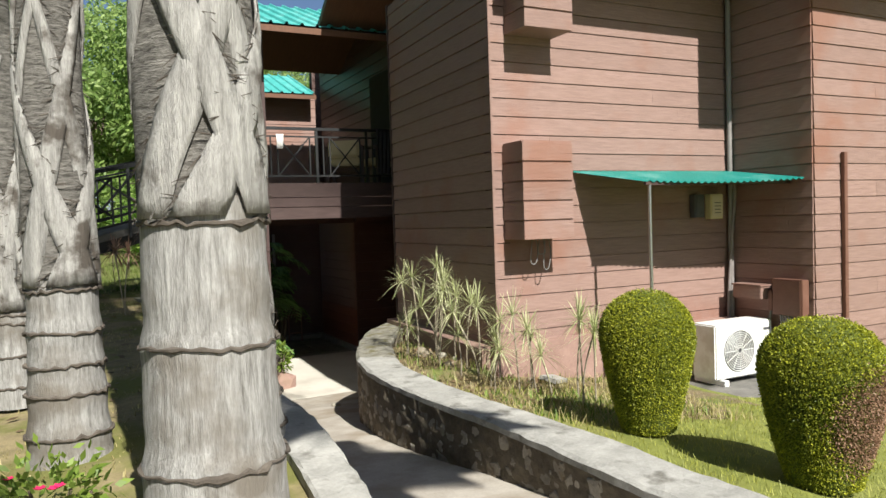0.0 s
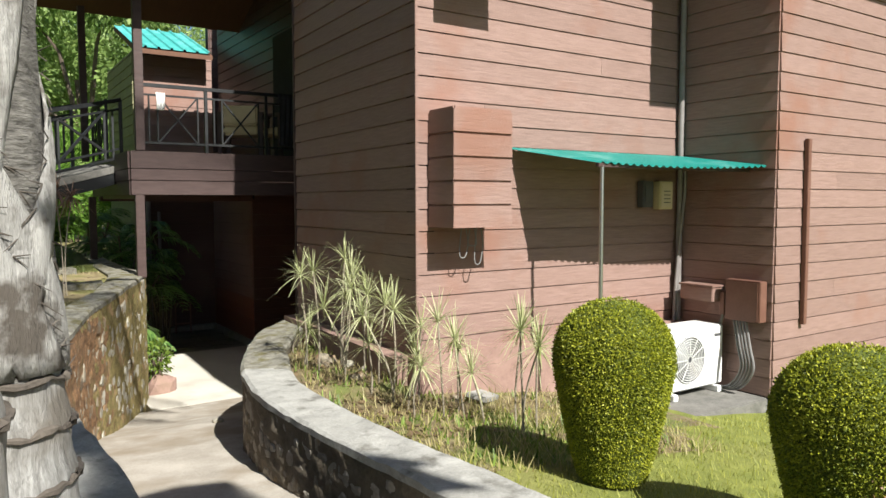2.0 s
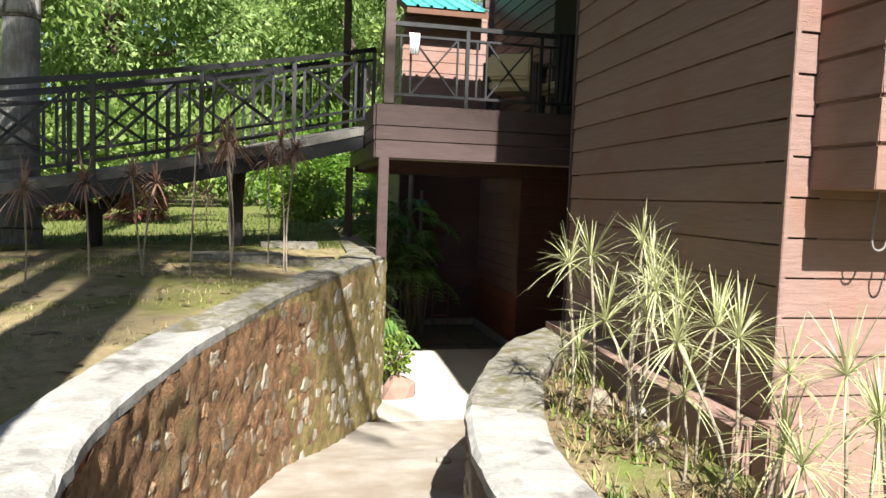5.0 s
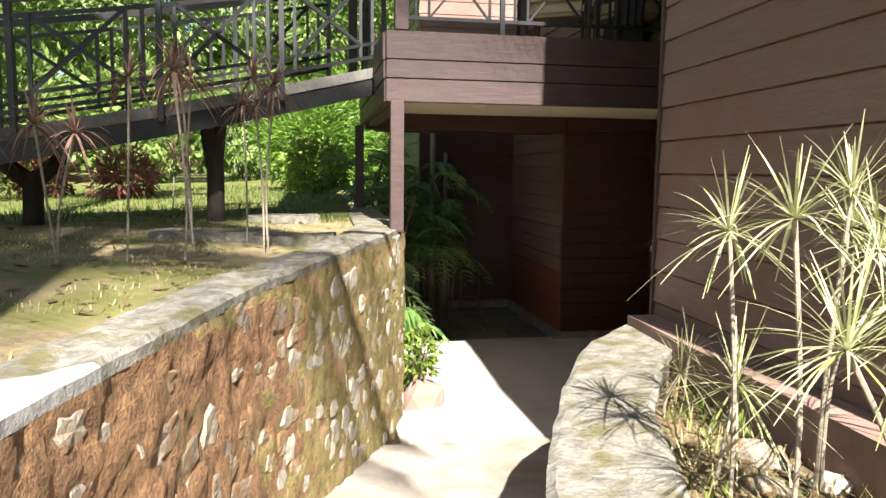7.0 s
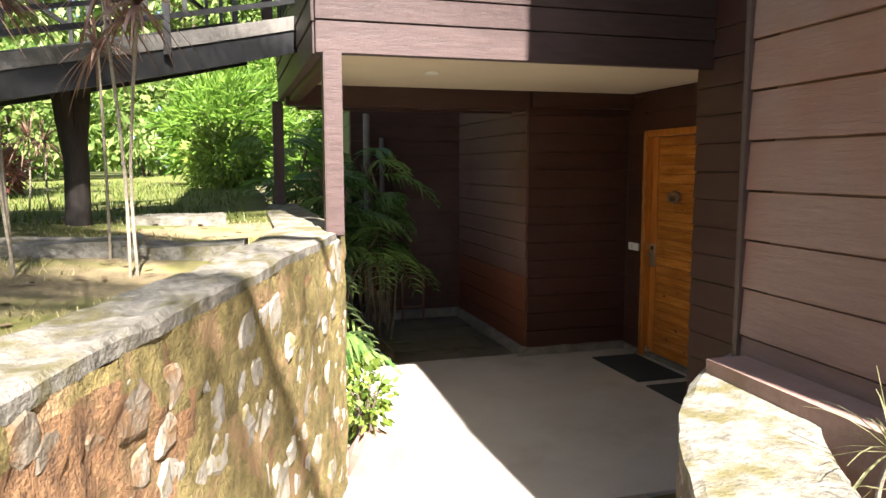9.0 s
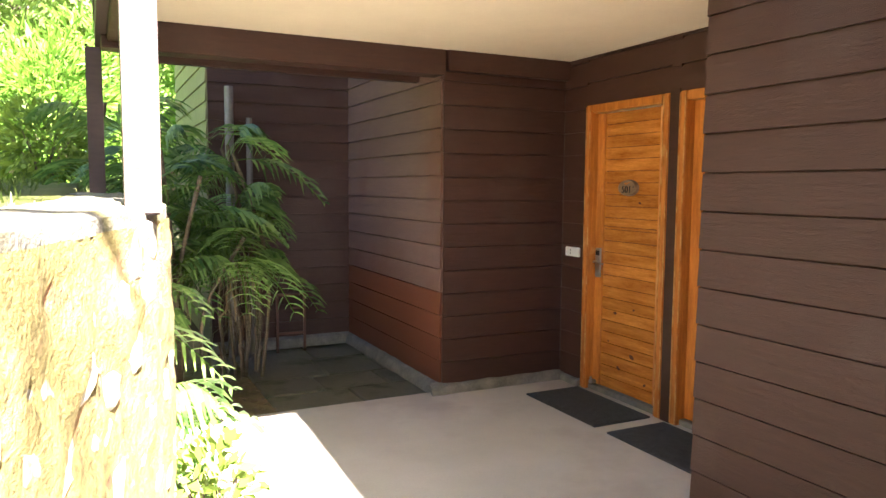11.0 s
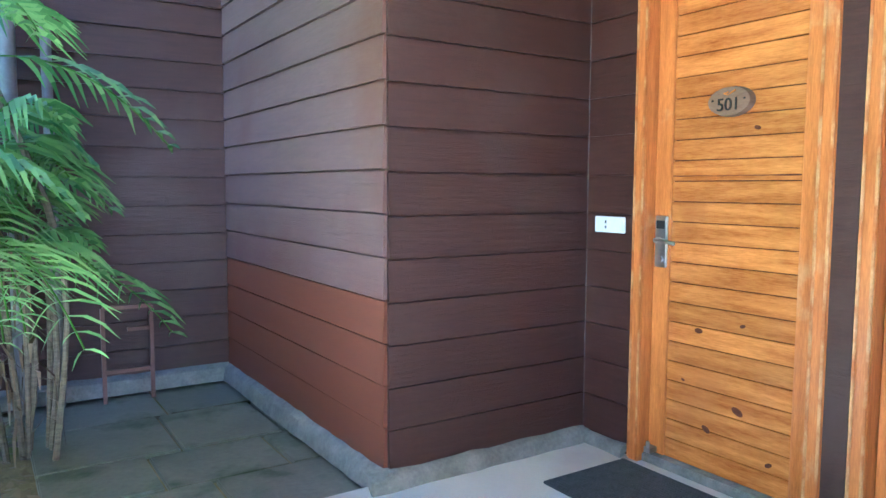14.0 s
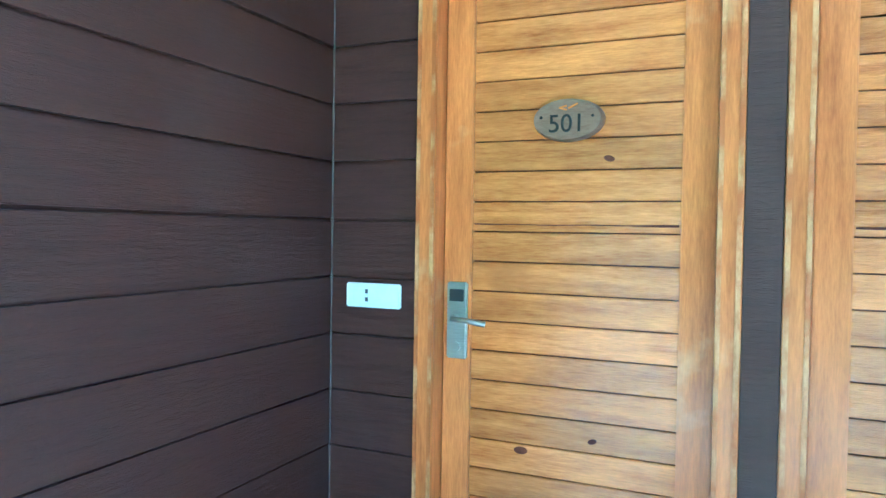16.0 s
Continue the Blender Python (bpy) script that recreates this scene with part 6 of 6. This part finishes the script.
# trees of the surroundings
def tree(x, y, z, h, r, n, mat, seed, label, leaf=(0.23, 0.048)):
    ob = thing("tree", label, "tree", (x, y, z), "garden trees")
    rng = np.random.default_rng(seed)
    rd = random.Random(seed)
    bm = bmesh.new()
    tube(bm, smooth_line([(0, 0, -0.4), (rd.uniform(-0.2, 0.2), rd.uniform(-0.2, 0.2), h * 0.25), (rd.uniform(-0.3, 0.3), rd.uniform(-0.3, 0.3), h * 0.6)], 5), [lerp(0.035 * h, 0.014 * h, i / 10) for i in range(11)], 10)
    part("trunk", bm, M["bark"], ob, smooth=True)
    C, N = [], []
    clumps = 34
    for k in range(clumps):
        a, u = rd.uniform(0, 6.28), rd.uniform(0, 1)
        zz = h * (0.30 + 0.68 * u)
        wide = r * math.sin(math.pi * min(1, 0.18 + 0.80 * (1 - u))) * rd.uniform(0.45, 1.0)
        c = np.array([wide * math.cos(a), wide * math.sin(a), zz])
        cr = r * rd.uniform(0.22, 0.42)
        m = int(n / clumps)
        v_ = rng.normal(0, 1, (m, 3))
        v_ /= np.linalg.norm(v_, axis=1)[:, None]
        rad = rng.uniform(0.3, 1, m) ** 0.5
        C.append(c + v_ * rad[:, None] * np.array([cr, cr, cr * 0.7]))
        N.append(v_ + np.array([0, 0, -0.5]))
        if k % 4 == 0:
            bm = bmesh.new()
            tube(bm, [(0, 0, h * rd.uniform(0.25, 0.5)), tuple(c * 0.5 + np.array([0, 0, zz * 0.35])), tuple(c)], [0.012 * h, 0.007 * h, 0.003 * h], 6)
            part("limb", bm, M["bark"], ob, smooth=True)
    quads("crown", leaf_cards(rng, np.concatenate(C), np.concatenate(N), leaf[0], leaf[1], 0.6), mat, ob)
    return ob


t1 = tree(-2.0, 27.0, 1.6, 9.5, 4.0, 22000, M["tree"], 61, "large leafy green tree behind the lawn")
t2 = tree(-9.0, 25.0, 1.6, 11.0, 4.8, 25000, M["tree"], 62, "tall spreading green tree behind the lawn")
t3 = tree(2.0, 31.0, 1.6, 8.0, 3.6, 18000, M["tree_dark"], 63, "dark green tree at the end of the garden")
for src, pts in ((t1, ((4.5, 33, 1.6, 40), (-7.5, 32, 1.8, 100), (-14, 21, 1.4, 200), (-22, 26, 1.4, 20), (15.5, 20, -0.2, 80), (-16, 6, 1.0, 300))),
                 (t2, ((-4, 36, 2, 150), (9, 38, 1, 60), (-15, 34, 2, 250), (-24, 12, 1, 10), (19, 11.5, -0.3, 140), (24, 4, -0.3, 30))),
                 (t3, ((-5.2, 22.5, 1.5, 70), (5.5, 27, 1.2, 170), (-11.5, 18.5, 1.4, 240), (17.5, 14.5, -0.3, 15), (14.6, 10.5, -0.3, 290), (-8.2, 15.8, 1.3, 120)))):
    for x, y, z, a in pts:
        copy_thing(src, pose(x, y, z, 0, 0, a))
# unseen trees added behind the walk to shade it, labels kept from the originals
copy_thing(t2, pose(-3.2, -6.5, 1.1, 0, 0, 33))
copy_thing(t1, pose(11.0, -14.0, 0.2, 0, 0, 77))


def far_woods():
    rng = np.random.default_rng(77)
    n = 26000
    a = rng.uniform(-0.6, np.pi + 0.9, n)
    R = rng.uniform(46, 58, n)
    x, y = 3 + R * np.cos(a), 8 + R * np.sin(a)
    top = 9 + 3.0 * np.sin(a * 9) + 2.0 * np.sin(a * 23 + 1)
    z = 0.2 + rng.uniform(0, 1, n) ** 0.8 * top
    N = np.stack([-np.cos(a), -np.sin(a), np.full(n, 0.3)], 1)
    ob = quads("far_woods", leaf_cards(rng, np.stack([x, y, z], 1), N, 1.5, 0.55, 0.7), M["tree"])
    return tagged(ob, "distant belt of green trees round the garden", "woods", kind="stuff")


far_woods()
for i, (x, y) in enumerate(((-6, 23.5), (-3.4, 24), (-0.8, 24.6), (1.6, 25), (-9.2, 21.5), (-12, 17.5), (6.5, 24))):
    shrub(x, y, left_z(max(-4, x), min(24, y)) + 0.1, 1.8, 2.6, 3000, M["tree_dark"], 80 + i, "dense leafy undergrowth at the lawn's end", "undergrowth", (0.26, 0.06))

# ---- stones of the garden walls ----
def stone_mesh(seed, s):
    """A flat-faced rubble stone, its face towards -y, set nearly flush."""
    rng = random.Random(seed)
    n = rng.choice((7, 8, 9, 10, 11))
    sx, sz = s * rng.uniform(0.45, 0.75), s * rng.uniform(0.38, 0.62)
    ring = []
    for k in range(n):
        a = 2 * math.pi * (k + rng.uniform(-0.25, 0.25)) / n
        c, d = math.cos(a), math.sin(a)
        q = 1.0 / max(abs(c), abs(d)) ** 0.6
        ring.append((c * q * sx * rng.uniform(0.72, 1.14), d * q * sz * rng.uniform(0.72, 1.14)))
    verts = [(x, 0.02, z) for x, z in ring] + [(x * 0.96, -0.006, z * 0.96) for x, z in ring] + [(x * 0.78, -0.011 + rng.uniform(-0.006, 0.004), z * 0.78) for x, z in ring] + [(0, -0.013, 0)]
    faces = []
    for k in range(n):
        l = (k + 1) % n
        faces += [(k, l, n + l, n + k), (n + k, n + l, 2 * n + l, 2 * n + k), (2 * n + k, 2 * n + l, 3 * n)]
    me = bpy.data.meshes.new("stone")
    me.from_pydata(verts, [], faces)
    return me


def lay_stones(wall_ob, outer, top_of, base_of, mats, size, step_u, step_z, seed, y_from, y_to, cover=0.8, flip=False):
    rng = random.Random(seed)
    meshes = []
    for k in range(20):
        me = stone_mesh(seed * 20 + k, size)
        me.materials.append(mats[k % len(mats)])
        meshes.append(me)
    s, dist = [], 0.0
    for a, b in zip(outer, outer[1:]):
        s.append((dist, a, b))
        dist += (b - a).length
    count = 0
    row = 0
    zmin, zmax = 0.0, 1.6
    z = zmin
    while z < zmax:
        u = rng.uniform(0, step_u)
        while u < dist:
            q = next(((d, a, b) for d, a, b in reversed(s) if d <= u))
            d, a, b = q
            p = a.lerp(b, min(1, (u - d) / max(1e-6, (b - a).length)))
            zz = z + rng.uniform(-0.3, 0.3) * step_z
            if y_from < p.y < y_to and base_of(p.y) - 0.02 < zz < top_of(p.y) - 0.09 and rng.random() < cover:
                t = (b - a).normalized()
                ang = math.atan2(t.y, t.x) + (0.0 if flip else math.pi)
                ob = new("stone", rng.choice(meshes))
                ob.parent = wall_ob
                k = rng.uniform(0.55, 1.25)
                ob.matrix_basis = Matrix.Translation((p.x, p.y, zz)) @ Euler((0, rng.uniform(-0.3, 0.3), ang)).to_matrix().to_4x4() @ Matrix.Diagonal((k, rng.uniform(0.7, 1.2), k, 1))
                count += 1
            u += step_u * rng.uniform(0.75, 1.3)
        z += step_z
        row += 1
    return count


lay_stones(left_wall, LEFT_OUT, lambda y: curve_at(LEFT_TOP, y), path_z, [M["stone"]], 0.125, 0.165, 0.125, 1, 2.5, 9.6, 0.6, True)
lay_stones(left_wall, LEFT_OUT, lambda y: curve_at(LEFT_TOP, y), path_z, [M["stone_pale"]], 0.165, 0.185, 0.155, 3, 9.4, 12.2, 0.7, True)
lay_stones(right_wall, RIGHT_OUT, lambda y: RIGHT_TOP, path_z, [M["stone_grey"]], 0.115, 0.135, 0.10, 2, 2.4, 10.1, 0.9)

# ---- planks of the walls ----
SHARED = {}
for ob, m, L, z0, z1, clad, first, splits, expo in PLANKED:
    k = 0
    while True:
        z = first + k * expo
        k += 1
        if z >= z1 - 0.02:
            break
        if z + expo * 0.5 < z0:
            continue
        h = min(expo + 0.012, z1 - z)
        mat = next(mm for zz, mm in clad if z + 0.05 < zz)
        cuts = [0.0] + ([splits[k % len(splits)]] if splits and k % 3 == 0 else []) + [L]
        for a, b in zip(cuts, cuts[1:]):
            key = (round(b - a, 3), round(h, 3), mat.name)
            if key not in SHARED:
                SHARED[key] = plank_mesh(b - a - (0.002 if len(cuts) > 2 else 0), h)
                SHARED[key].materials.append(mat)
            p = new("plank", SHARED[key])
            p.parent = ob
            p.matrix_basis = m @ Matrix.Translation((a, 0.0, z))
